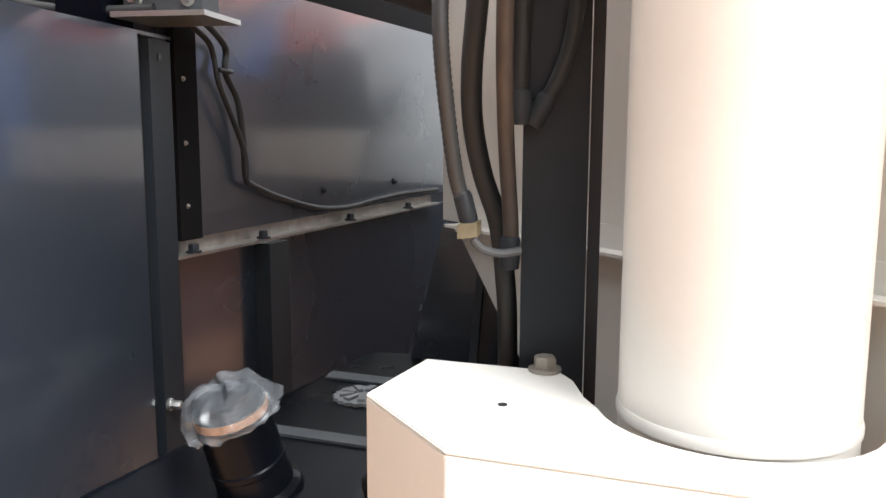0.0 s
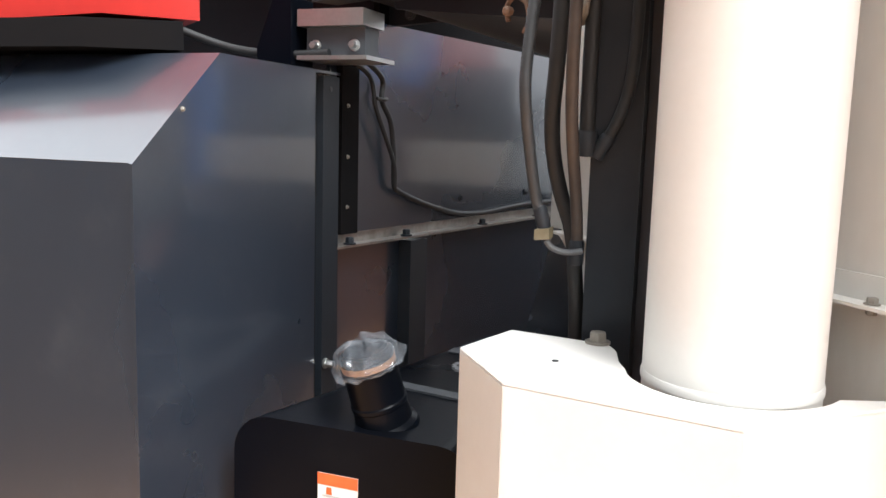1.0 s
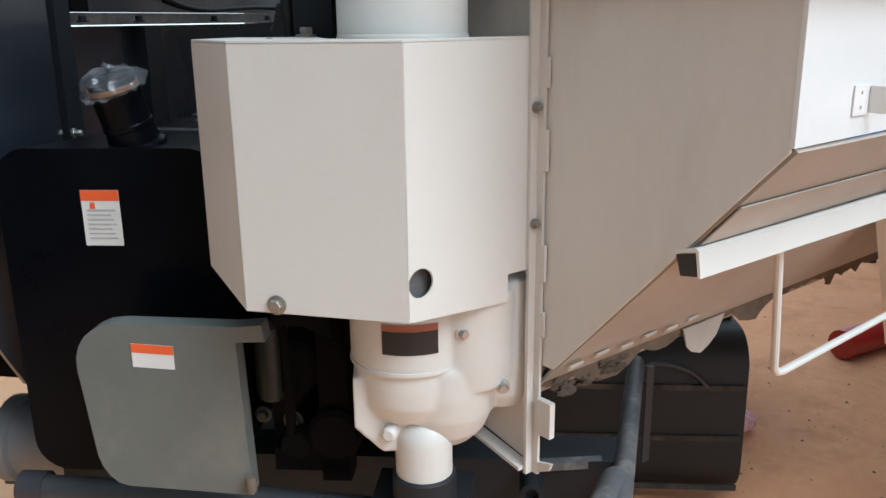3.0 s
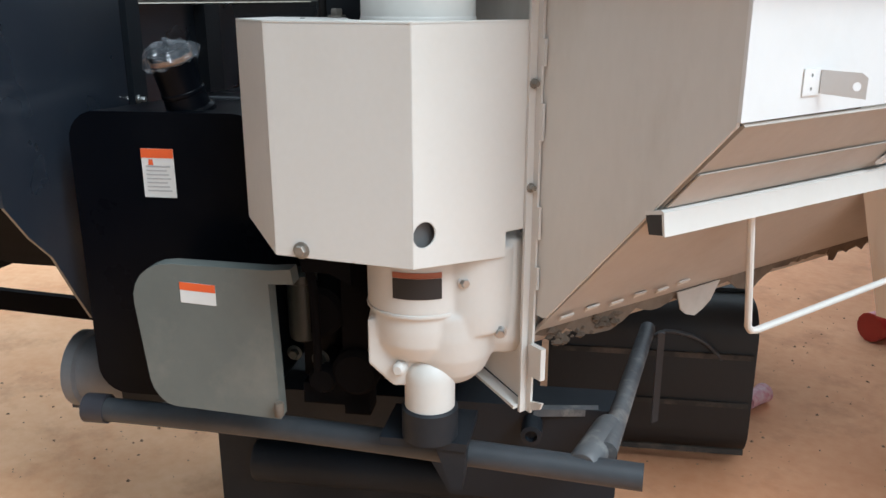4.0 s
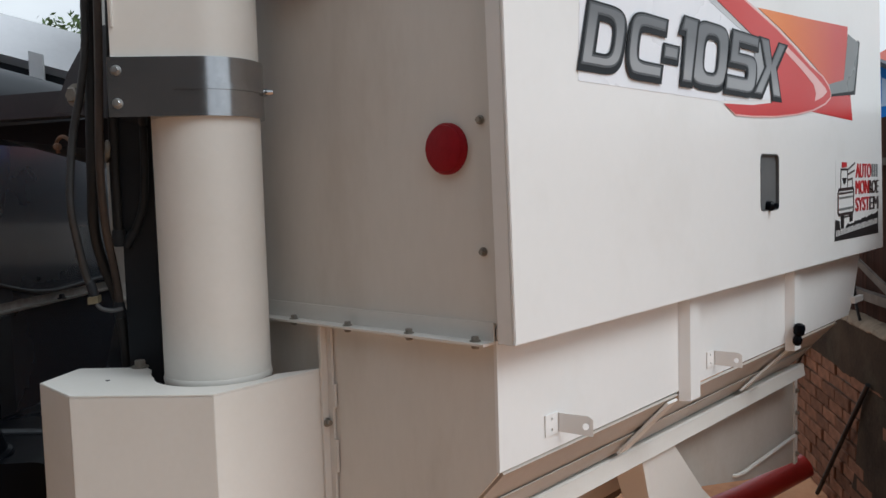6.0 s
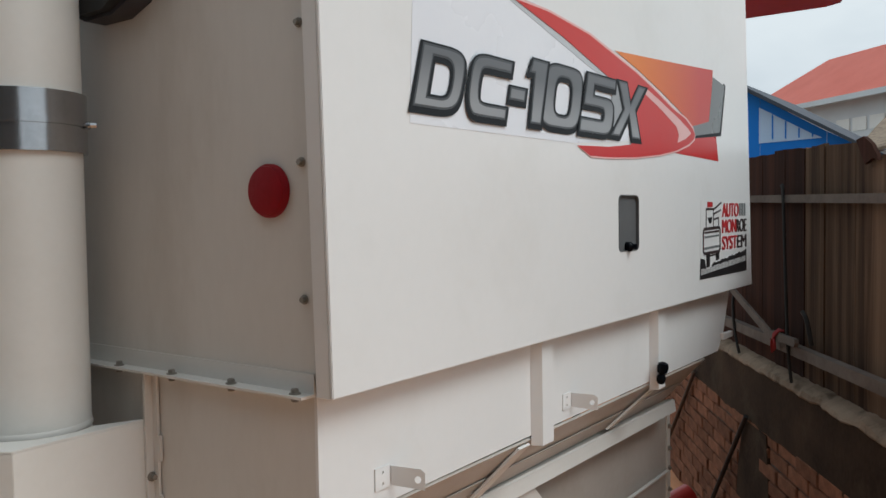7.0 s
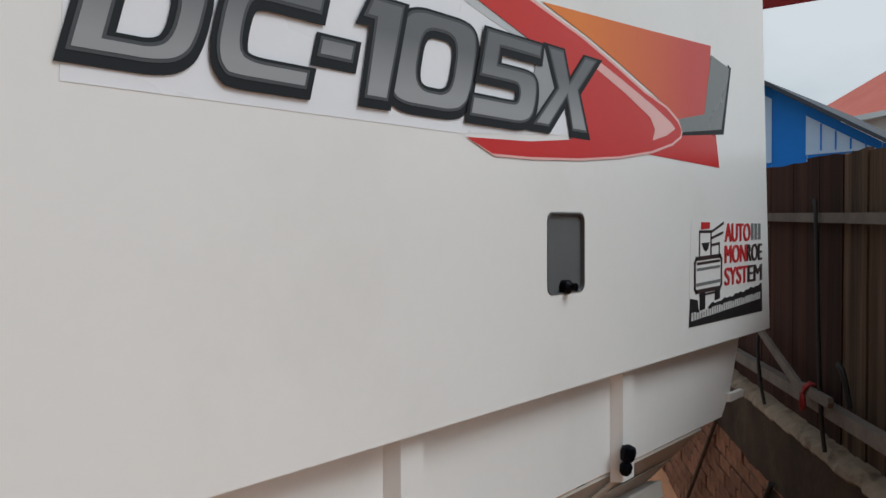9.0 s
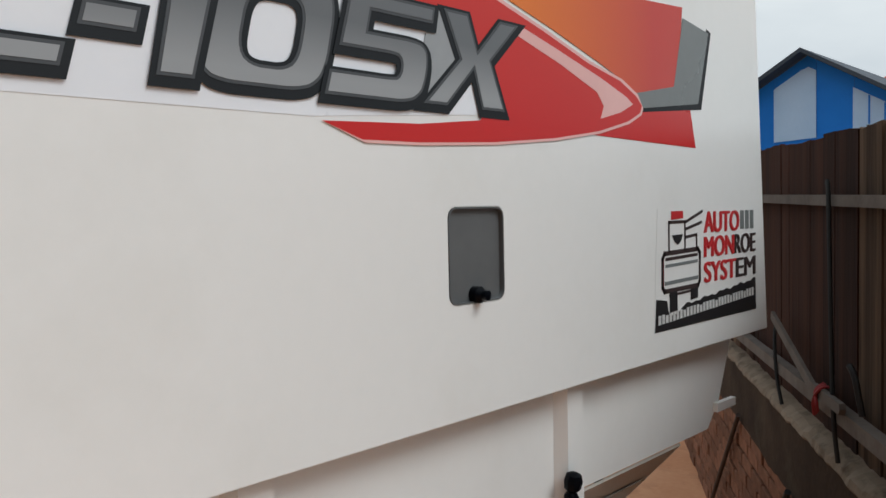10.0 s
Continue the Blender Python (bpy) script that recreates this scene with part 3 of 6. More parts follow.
part("chute_gusset", bm, CREAM, tank, "cream gusset plate under the rail", bevel=0.001, seg=1)
# white bent rod
bm = fresh()
tube(bm, [W(-0.135, 0.240, 1.01), W(-0.147, 0.283, 0.805), W(-0.149, 0.288, 0.785), W(-0.15, 0.298, 0.774), W(-0.15, 0.315, 0.770), W(-0.15, 0.72, 0.778), W(-0.16, 0.95, 0.778), W(-0.19, 0.98, 0.778)], 0.0065, 10, 1)
rod = part("bent_rod", bm, CREAM, tank, "thin cream bent steel rod")
bm = fresh()
tube(bm, [W(-0.33, 1.235, 0.802), W(-0.25, 1.265, 0.788), W(-0.165, 1.288, 0.776), W(-0.15, 1.300, 0.775), W(-0.142, 1.33, 0.777), W(-0.134, 1.748, 0.786)], 0.006, 10, 1)
part("bent_rod", bm, CREAM, tank, "thin cream bent steel rod")

# ---- decal on the side panel ----
def on_panel(y, z, lift=0.0):
    return W(0.0502 + lift, y, z)


def flat(name, pts, material, parent, lift, thick=0.0004, label=""):
    b = fresh()
    slab(b, [on_panel(y, z, lift) for y, z in pts], (thick, 0, 0))
    return part(name, b, material, parent, label)


def print_grad(name, top, bottom, z0, z1, along="z"):
    """Printed ink that fades from one colour to another over the decal."""
    m = mat(name, top, bottom, rough=0.3, bump=0, ior=1.33)
    n, l = m.node_tree.nodes, m.node_tree.links
    co, sep, mr = n.new("ShaderNodeTexCoord"), n.new("ShaderNodeSeparateXYZ"), n.new("ShaderNodeMapRange")
    mix = n.new("ShaderNodeMix")
    mix.data_type = "RGBA"
    mix.inputs[6].default_value, mix.inputs[7].default_value = (*bottom, 1), (*top, 1)
    l.new(co.outputs["Object"], sep.inputs[0])
    l.new(sep.outputs["Z" if along == "z" else "Y"], mr.inputs[0])
    mr.inputs[1].default_value, mr.inputs[2].default_value = z0, z1
    l.new(mr.outputs[0], mix.inputs[0])
    l.new(mix.outputs[2], n["Principled BSDF"].inputs["Base Color"])
    return m


INK_FACE = print_grad("letter_grey", (0.135, 0.143, 0.152), (0.29, 0.30, 0.31), 1.83, 1.90)
INK_EDGE = mat("letter_outline", (0.008, 0.010, 0.013), rough=0.55, bump=0, ior=1.35)
INK_BEVEL = mat("letter_bevel", (0.068, 0.072, 0.078), (0.056, 0.060, 0.066), rough=0.3, bump=0, ior=1.38)
INK_LIGHT = mat("letter_glint", (0.30, 0.31, 0.32), (0.25, 0.26, 0.27), rough=0.3, bump=0, coat=0.08)
DEC_WHITE = mat("decal_white", (0.76, 0.77, 0.80), (0.72, 0.73, 0.77), rough=0.28, bump=0, coat=0.08)
DEC_RED = print_grad("decal_red", (0.52, 0.034, 0.028), (0.50, 0.018, 0.018), 1.80, 1.98)
DEC_ORANGE = print_grad("decal_orange", (0.50, 0.045, 0.034), (0.70, 0.20, 0.030), 1.05, 1.52, "y")
DEC_PINK = mat("decal_pink", (0.74, 0.43, 0.40), (0.68, 0.37, 0.35), rough=0.3, bump=0, coat=0.08)
DEC_GREY = mat("decal_grey", (0.15, 0.162, 0.162), (0.18, 0.192, 0.192), rough=0.3, bump=0, ior=1.38)
DEC_SILVER = mat("decal_silver", (0.44, 0.46, 0.48), (0.5, 0.52, 0.54), rough=0.3, bump=0, coat=0.08)

decal = flat("decal", [(0.165, 1.784), (0.72, 1.786), (1.05, 1.81), (1.05, 1.96), (0.62, 2.04), (0.18, 2.04)], DEC_WHITE, side_panel, 0, label="glossy white, red and orange decal with large grey characters")
flat("grey_shadow", [(0.42, 2.045), (0.56, 2.045), (1.06, 1.935), (1.04, 1.91), (0.80, 1.955)], DEC_SILVER, decal, 0.0005)
swoosh = [(0.48, 2.05), (0.62, 2.05), (0.80, 2.035), (0.92, 2.012), (1.06, 1.985), (1.18, 1.955), (1.30, 1.922), (1.40, 1.892), (1.455, 1.870), (1.474, 1.855), (1.468, 1.842),
          (1.425, 1.824), (1.33, 1.802), (1.20, 1.784), (1.05, 1.771), (0.90, 1.764), (0.80, 1.763), (0.738, 1.782), (0.90, 1.788), (1.02, 1.80), (1.06, 1.83), (1.00, 1.92), (0.90, 1.955), (0.68, 2.01)]
swoosh = [(y, z - (0.011 if z > 1.9 else 0)) for y, z in swoosh]
flat("swoosh_border", [(y + (0.005 if 0.75 < y and i < 17 else 0), z + (0.0045 if i < 9 else -0.0038 if i < 17 else 0)) for i, (y, z) in enumerate(swoosh)], DEC_PINK, decal, 0.0013)
flat("red_swoosh", swoosh, DEC_RED, decal, 0.0015)
flat("pink_glint", [(1.115, 1.945), (1.20, 1.925), (1.34, 1.890), (1.42, 1.866), (1.442, 1.855), (1.40, 1.838), (1.335, 1.823), (1.345, 1.845), (1.325, 1.866), (1.22, 1.900), (1.10, 1.932)], DEC_PINK, decal, 0.0019)
flat("orange_field", [(0.935, 2.010), (1.08, 1.981), (1.20, 1.952), (1.33, 1.917), (1.425, 1.890), (1.455, 1.868), (1.61, 1.892), (1.635, 2.056), (1.30, 2.033)], DEC_ORANGE, decal, 0.0006)
flat("grey_hook_shadow", [(1.45, 1.842), (1.715, 1.866), (1.76, 2.024), (1.74, 2.03), (1.69, 1.885), (1.52, 1.868)], INK_EDGE, decal, 0.0004)
flat("grey_hook", [(1.43, 1.846), (1.70, 1.876), (1.748, 2.022), (1.636, 2.036), (1.598, 1.901), (1.43, 1.872)], DEC_GREY, decal, 0.0009)
flat("red_tail", [(1.315, 1.795), (1.44, 1.842), (1.665, 1.868), (1.690, 1.788)], DEC_RED, decal, 0.0001)

flat("grey_wedge", [(0.925, 1.938), (0.952, 1.940), (1.005, 1.876), (0.905, 1.809), (0.885, 1.818)], INK_LIGHT, decal, 0.0017)

# characters in a slanted box each: ring by ring, as shares of the box
SHAPES = {
    "D": ([(0, 0), (0.72, 0), (0.92, 0.08), (1, 0.28), (1, 0.75), (0.90, 0.93), (0.70, 1), (0, 1)], [(0.34, 0.29), (0.60, 0.29), (0.67, 0.37), (0.67, 0.65), (0.60, 0.73), (0.34, 0.73)]),
    "C": ([(0.14, 0.03), (0.28, 0), (1, 0), (1, 0.30), (0.36, 0.30), (0.31, 0.36), (0.31, 0.66), (0.36, 0.71), (1, 0.71), (1, 1), (0.25, 1), (0.07, 0.93), (0, 0.75), (0, 0.25)],),
    "-": ([(0, 0), (1, 0), (1, 1), (0, 1)],),
    "1": ([(0.28, 0), (1, 0), (1, 1), (0.20, 1), (0.0, 0.70), (0.28, 0.70)],),
    "0": ([(0.22, 0), (0.78, 0), (0.93, 0.07), (1, 0.25), (1, 0.75), (0.93, 0.93), (0.78, 1), (0.22, 1), (0.07, 0.93), (0, 0.75), (0, 0.25), (0.07, 0.07)],
          [(0.39, 0.28), (0.62, 0.28), (0.67, 0.36), (0.67, 0.66), (0.62, 0.74), (0.39, 0.74), (0.34, 0.66), (0.34, 0.36)]),
    "5": ([(0, 0), (0.80, 0), (0.94, 0.07), (1, 0.22), (1, 0.48), (0.93, 0.62), (0.80, 0.67), (0.36, 0.67), (0.36, 0.745), (1, 0.745), (1, 1), (0.04, 1), (0.04, 0.41), (0.62, 0.41), (0.64, 0.39), (0.64, 0.33), (0.62, 0.31), (0, 0.31)],),
    "X": ([(0, 0), (0.34, 0), (0.51, 0.33), (0.66, 0), (1.0, 0), (0.72, 0.52), (1.0, 1), (0.66, 1), (0.50, 0.70), (0.34, 1), (0, 1), (0.29, 0.52)],),
}
BOXES = (("D", (0.159, 0.300, 0.334, 0.194), 1.800, 1.918), ("C", (0.305, 0.447, 0.481, 0.335), 1.799, 1.922), ("-", (0.449, 0.521, 0.531, 0.460), 1.839, 1.878),
         ("1", (0.502, 0.580, 0.617, 0.527), 1.801, 1.940), ("0", (0.563, 0.746, 0.778, 0.599), 1.801, 1.943), ("5", (0.731, 0.910, 0.939, 0.772), 1.801, 1.944),
         ("X", (0.887, 1.087, 1.130, 0.937), 1.804, 1.947))


def soften(ring_pts, cut=0.010, rounds=2):
    """Rounds the corners of an outline a little."""
    for _ in range(rounds):
        out, n = [], len(ring_pts)

        def sharp(i):
            p, q, r = Vector(ring_pts[i - 1]), Vector(ring_pts[i]), Vector(ring_pts[(i + 1) % n])
            return (q - p).angle(r - q) > 1.15

        for i in range(n):
            a, b = Vector(ring_pts[i]), Vector(ring_pts[(i + 1) % n])
            k = min(0.28, cut / max((b - a).length, 1e-5))
            out += [tuple(a.lerp(b, 0 if sharp(i) else k)), tuple(a.lerp(b, 1 if sharp((i + 1) % n) else 1 - k))]
        out = [p for i, p in enumerate(out) if (Vector(p) - Vector(out[i - 1])).length > 1e-6]
        ring_pts, cut = out, cut * 0.45
    return ring_pts


for order, (ch, (bl, br, tr, tl), z0, z1) in enumerate(BOXES):
    over = 0.0016 if order % 2 else 0.0
    def place(p, q, dz=0.0, grow=0.0, shift=0.0):
        p, q = 0.5 + (p - 0.5) * (1 + grow), 0.5 + (q - 0.5) * (1 + grow)
        lo, hi = bl + (br - bl) * p, tl + (tr - tl) * p
        return lo + (hi - lo) * q + shift, z0 + (z1 - z0) * q + dz
    outer, holes = SHAPES[ch][0], SHAPES[ch][1:]
    wide = (br - bl) + (tr - tl)
    bm = fresh()
    cut = 0.012
    face_ring = [place(*p) for p in outer] if ch in "1-X" else soften([place(*p) for p in outer], cut)
    hole_rings = [soften([place(*p) for p in h], cut * 0.6) for h in holes]
    holed(bm, face_ring, hole_rings, lambda y, z: on_panel(y, z, 0.0022 + over), (0.0004, 0, 0))
    glyph = part("character", bm, INK_EDGE, decal, "dark outlined grey character")
    # the lighter face, narrower strokes shifted up
    cx, cy = 0.5, 0.5
    inset = 0.030 / wide * 0.5
    def shrink(ringpts, amount):
        out, n = [], len(ringpts)
        for i in range(n):
            a, b, c = Vector(ringpts[i - 1]), Vector(ringpts[i]), Vector(ringpts[(i + 1) % n])
            e, f = (b - a).normalized(), (c - b).normalized()
            na, nb = Vector((-e.y, e.x)), Vector((-f.y, f.x))
            m = (na + nb)
            m = m / max(m.length_squared, 0.35) * 2
            out.append(b + m * amount)
        return [(p.x, p.y) for p in out]
    for amount, lift, ink, piece in ((0.0075, 0.0028, INK_BEVEL, "character_bevel"), (0.0112, 0.0033, INK_FACE, "character_face")):
        bm = fresh()
        holed(bm, [(y, z + 0.004) for y, z in shrink(face_ring, amount)], [[(y, z + 0.003) for y, z in shrink(h, -amount)] for h in hole_rings],
              lambda y, z: on_panel(y, z, lift + over), (0.0003, 0, 0))
        part(piece, bm, ink, glyph)

# ---- maintenance sticker with a line drawing ----
sticker = flat("sticker", [(1.515, 1.437), (1.99, 1.437), (1.985, 1.668), (1.53, 1.668)], PANEL, side_panel, 0.0, label="sticker with a line drawing, red and black lettering and a black band")
wave = [(1.985 - i * 0.0075, 1.5065 - i * 0.00058 + 0.0016 * math.sin(i * 1.3) + 0.0016 * math.sin(i * 0.57 + 1)) for i in range(46)]
flat("black_band", [(1.517, 1.438), (1.988, 1.436)] + wave + [(1.628, 1.476), (1.61, 1.466), (1.578, 1.464), (1.570, 1.474), (1.565, 1.494), (1.523, 1.500)], BLACK_INK, sticker, 0.0005, label="black wavy band")
CAPTION = mat("caption_grey", (0.62, 0.62, 0.61), (0.46, 0.46, 0.455), rough=0.4, scale=60, bump=0)
for i in range(31):
    y = 1.530 + i * 0.0144
    z, h = 1.4510 + 0.0006 * i, 0.0175 - 0.003 * (i % 5 == 2)
    flat("caption_bar", [(y, z), (y + 0.0105, z), (y + 0.0105, z + h), (y, z + h)], CAPTION, sticker, 0.0010)
CH_RED = mat("sticker_red", (0.50, 0.03, 0.035), rough=0.35, bump=0)
CH_DARK = mat("sticker_dark", (0.05, 0.035, 0.035), rough=0.35, bump=0)


def text_part(body, y, z, size, wide, material, parent, lift):
    cu = bpy.data.curves.new("lettering", "FONT")
    cu.body, cu.size, cu.extrude = body, size, 0.0003
    cu.offset = 0
    ob = bpy.data.objects.new("lettering", cu)
    me = bpy.data.meshes.new_from_object(ob)
    b = fresh()
    b.from_mesh(me)
    xs = [v.co.x for v in b.verts]
    x0, x1 = min(xs), max(xs)
    for v in b.verts:
        v.co = on_panel(y + (v.co.x - x0) / (x1 - x0) * wide, z + v.co.y, lift + v.co.z)
    # further prints, shifted a little, thicken the strokes
    for k in (1, 2):
        twin = bmesh.ops.duplicate(b, geom=[g for g in (*b.verts, *b.edges, *b.faces) if not g.tag])["geom"] if k == 1 else bmesh.ops.duplicate(b, geom=first)["geom"]
        first = twin
        for v in twin:
            if isinstance(v, bmesh.types.BMVert):
                v.co += Vector((0.0003, 0.0028, 0.0004))
    bpy.data.objects.remove(ob)
    return part("lettering", b, material, parent)


text_part("AUTO", 1.722, 1.618, 0.062, 0.168, CH_RED, sticker, 0.0012)
for k in range(3):
    y = 1.902 + 0.026 * k
    flat("grey_patch", [(y, 1.620), (y + 0.021, 1.620), (y + 0.020, 1.661), (y, 1.661)], DEC_GREY, sticker, 0.0005)
for word, cut, z, w in (("MONROE", 3, 1.568, 0.146), ("SYSTEM", 4, 1.516, 0.155)):
    text_part(word[:cut], 1.722, z, 0.060, w - 0.005, CH_RED, sticker, 0.0012)
    text_part(word[cut:], 1.722 + w, z, 0.060, 0.256 - w, CH_DARK, sticker, 0.0012)


def stroke(pts, w, material=None):
    for (y0, z0), (y1, z1) in zip(pts, pts[1:]):
        d = Vector((y1 - y0, z1 - z0)).normalized()
        n = Vector((-d.y, d.x)) * w / 2
        e = d * w * 0.4
        flat("drawn_line", [(y0 - n.x - e.x, z0 - n.y - e.y), (y1 - n.x + e.x, z1 - n.y + e.y), (y1 + n.x + e.x, z1 + n.y + e.y), (y0 + n.x - e.x, z0 + n.y - e.y)], material or CH_DARK, sticker, 0.0008)


flat("drawn_cap", [(1.583, 1.648), (1.632, 1.650), (1.632, 1.664), (1.583, 1.664)], CH_RED, sticker, 0.0010)
stroke([(1.574, 1.586), (1.574, 1.643), (1.640, 1.643), (1.640, 1.586)], 0.006)
stroke([(1.640, 1.612), (1.690, 1.616), (1.690, 1.588)], 0.006)
flat("drawn_mouth", [(1.586, 1.618), (1.630, 1.619), (1.622, 1.605), (1.610, 1.599), (1.598, 1.604)], BLACK_INK, sticker, 0.0012)
stroke([(1.642, 1.642), (1.715, 1.662)], 0.006)
stroke([(1.642, 1.628), (1.712, 1.640)], 0.006)
# the body: a rounded outline with three bars across
stroke([(1.556, 1.512), (1.548, 1.520), (1.548, 1.574), (1.556, 1.584), (1.696, 1.587), (1.704, 1.579), (1.704, 1.523), (1.696, 1.514), (1.556, 1.512)], 0.009)
stroke([(1.551, 1.524), (1.551, 1.570)], 0.005, CH_RED)
stroke([(1.562, 1.573), (1.692, 1.576)], 0.006)
stroke([(1.562, 1.560), (1.692, 1.563)], 0.006, DEC_GREY)
stroke([(1.560, 1.527), (1.694, 1.530)], 0.007, DEC_GREY)
stroke([(1.575, 1.503), (1.690, 1.506)], 0.005)
for y, low in ((1.592, 1.470), (1.680, 1.487)):
    flat("drawn_leg", [(y - 0.017, low), (y + 0.014, low + 0.002), (y + 0.014, 1.510), (y - 0.017, 1.509)], BLACK_INK, sticker, 0.0012)

# ---- unloading auger pipe ----
PIPE, PIPE_R = W(-0.531, -0.142, 0), 0.094
auger = thing("unloading_auger", PIPE + W(0, 0, 1.27), "upright cream unloading auger pipe with a steel clamp band", "auger pipe")
bm = fresh()
lathe(bm, PIPE + W(0, 0, 1.255), (0, 0, 1), [(PIPE_R, 0), (PIPE_R, 0.62)], 48)
part("pipe", bm, CREAM, auger, "smooth cream steel pipe")
bm = fresh()
lathe(bm, PIPE + W(0, 0, 1.272), (0, 0, 1), [(PIPE_R + 0.0018, 0.02), (PIPE_R + 0.0018, 0.026), (PIPE_R + 0.0004, 0.030)], 48)
part("pipe_foot", bm, CREAM, auger)


def clamp_line(r, left=-0.605):
    """Plan of the band: round the pipe on one side, straight to the column on the other."""
    cu, cv = PIPE.dot(CU), PIPE.dot(CV)
    out = [(left, cv - r)]
    out += [(cu + r * math.cos(radians(a)), cv + r * math.sin(radians(a))) for a in range(-90, 91, 9)]
    return out + [(left, cv + r)]


bm = fresh()
slab(bm, [C(u, v, 1.752) for u, v in clamp_line(PIPE_R + 0.008)], (0, 0, 0.098))
band = part("clamp_band", bm, BAND_STEEL, auger, "dark polished steel clamp band", bevel=0.002)
bm = fresh()
slab(bm, [C(u, v, 1.796) for u, v in clamp_line(PIPE_R + 0.012, -0.50)], (0, 0, 0.010))
part("band_ridge", bm, BAND_STEEL, band, bevel=0.003)
for z in (1.774, 1.828):
    bolt(band, C(-0.590, PIPE.dot(CV) - PIPE_R - 0.008, z), -CV, 0.006, 0.007, STEEL)
bolt(band, C(PIPE.dot(CU) + PIPE_R + 0.012, PIPE.dot(CV), 1.80), CU, 0.0045, 0.010, BAND_STEEL)
bm = fresh()
slab(bm, [C(u, v, 1.8505) for u, v in clamp_line(PIPE_R + 0.001, -0.60)], (0, 0, 0.55))
part("upper_housing", bm, CREAM, auger, "cream upper auger housing", bevel=0.004)
bm = fresh()
slab(bm, [C(-0.595, PIPE.dot(CV) - PIPE_R - 0.0015, 1.90), C(-0.592, PIPE.dot(CV) - PIPE_R - 0.0015, 1.90), C(-0.592, PIPE.dot(CV) - PIPE_R - 0.0015, 2.3), C(-0.60, PIPE.dot(CV) - PIPE_R - 0.0015, 2.3)], -CV * 0.004)
part("housing_seam", bm, CREAM, auger, bevel=0.001, seg=1)

# ---- column beside the pipe ----
column = thing("pivot_column", C(-0.60, 0.44, 0.5), "dark charcoal steel pivot column behind the pipe", "column")
bm = fresh()
box(bm, (-0.652, 0.40, 0.96), (-0.590, 0.47, 2.5), C)
part("column_body", bm, CHAR_MATT, column, bevel=0.006)
# Lower column painted near-black for the shade under the cover.
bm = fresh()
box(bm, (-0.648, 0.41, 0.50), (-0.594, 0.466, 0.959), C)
part("column_foot", bm, UNDER, column, "near-black foot of the column, darkened for shade", bevel=0.006)
bm = fresh()
box(bm, (-0.589, 0.43, 1.0), (-0.577, 0.465, 2.5), C)
part("column_edge", bm, BEAM_BROWN, column, bevel=0.003)

# ---- cover over the gearbox ----
cover = thing("gearbox_cover", W(-0.55, -0.25, 0.92), "cream folded sheet-metal cover round the foot of the pipe", "cover")
CV_TOP = 1.293
foot = [W(-0.793, -0.277, 0), W(-0.728, -0.379, 0), W(-0.584, -0.392, 0), W(-0.391, -0.246, 0), W(-0.396, -0.004, 0)]
lows = [0.965, 0.955, 0.922, 0.921, 0.955]


def wall(bm, a, b, za, zb, holes=()):
    d = (b - a)
    n = Vector((d.y, -d.x, 0)).normalized()
    length = d.length
    d = d / length
    outer = [(0, za), (length, zb), (length, CV_TOP), (0, CV_TOP)]
    if holes:
        outer[1:2] = [(length * 0.78, 0.908), (length * 0.78, 0.952), (length, 0.952)]
    holed(bm, outer, holes, lambda s, z: Vector((a.x + d.x * s, a.y + d.y * s, z)), -n * 0.004)


for i in range(4):
    bm = fresh()
    holes = [ring(0.022, 0.974, 0.021, 20)] if i == 3 else ()
    wall(bm, foot[i], foot[i + 1], lows[i], lows[i + 1], holes)
    part("cover_side", bm, CREAM, cover, bevel=0.0008, seg=2)
bm = fresh()
cu, cv = PIPE.dot(CU), PIPE.dot(CV)
arc = [(cu + 0.112 * math.cos(radians(a)), cv + 0.112 * math.sin(radians(a))) for a in range(-20, -171, -10)]
arc = [(p.x, p.y) for p in (C(u, v, 0) for u, v in arc)]
back = [(p.x, p.y) for p in (C(-0.588, 0.30, 0), C(-0.598, 0.345, 0), C(-0.612, 0.372, 0))]
top = [(p.x, p.y) for p in foot] + arc + back
holed(bm, top, (), lambda x, y: W(x, y, CV_TOP), (0, 0, 0.004))
part("cover_top", bm, CREAM, cover, "cream cover top cut out round the pipe", bevel=0.0012, seg=2)
bolt(cover, W(-0.697, -0.205, CV_TOP + 0.0045), (0, 0, 1), 0.011, 0.011, BRIGHT_STEEL, "cap_nut")
# Thin black disc on the cover, painted as a drilled hole's dark inside.
bm = fresh()
lathe(bm, W(-0.64, -0.298, CV_TOP + 0.0042), (0, 0, 1), [(0.004, 0), (0.004, 0.0008)], 12)
part("drilled_hole", bm, BLACK_INK, cover)
side = (foot[4] - foot[3]).normalized()
inward = Vector((-side.y, side.x, 0))
# Dark disc added behind the hole to make the cavity look shaded.
bm = fresh()
lathe(bm, foot[3] + side * 0.026 + inward * 0.016 + W(0, 0, 0.974), inward, [(0.030, 0), (0.030, 0.006)], 20)
part("inner_pad", bm, DARK_GREY, cover, "dark disc standing in for the shade inside the cover")
mid = (foot[3] - foot[2])
out = Vector((mid.y, -mid.x, 0)).normalized()
sp = foot[2] + mid * 0.20 + W(0, 0, 0.935)
bolt(cover, sp + out * 0.001, out, 0.010, 0.008, BRIGHT_STEEL, "screw")

# ---- gearbox under the cover ----
GB = W(-0.531, -0.142, 0)
GR, GD = W(0.59, 0.807, 0), W(-0.807, 0.59, 0)
gear = thing("gearbox", GB + W(0, 0, 0.5), "cream cast gearbox with an outlet elbow below the pipe", "gearbox")


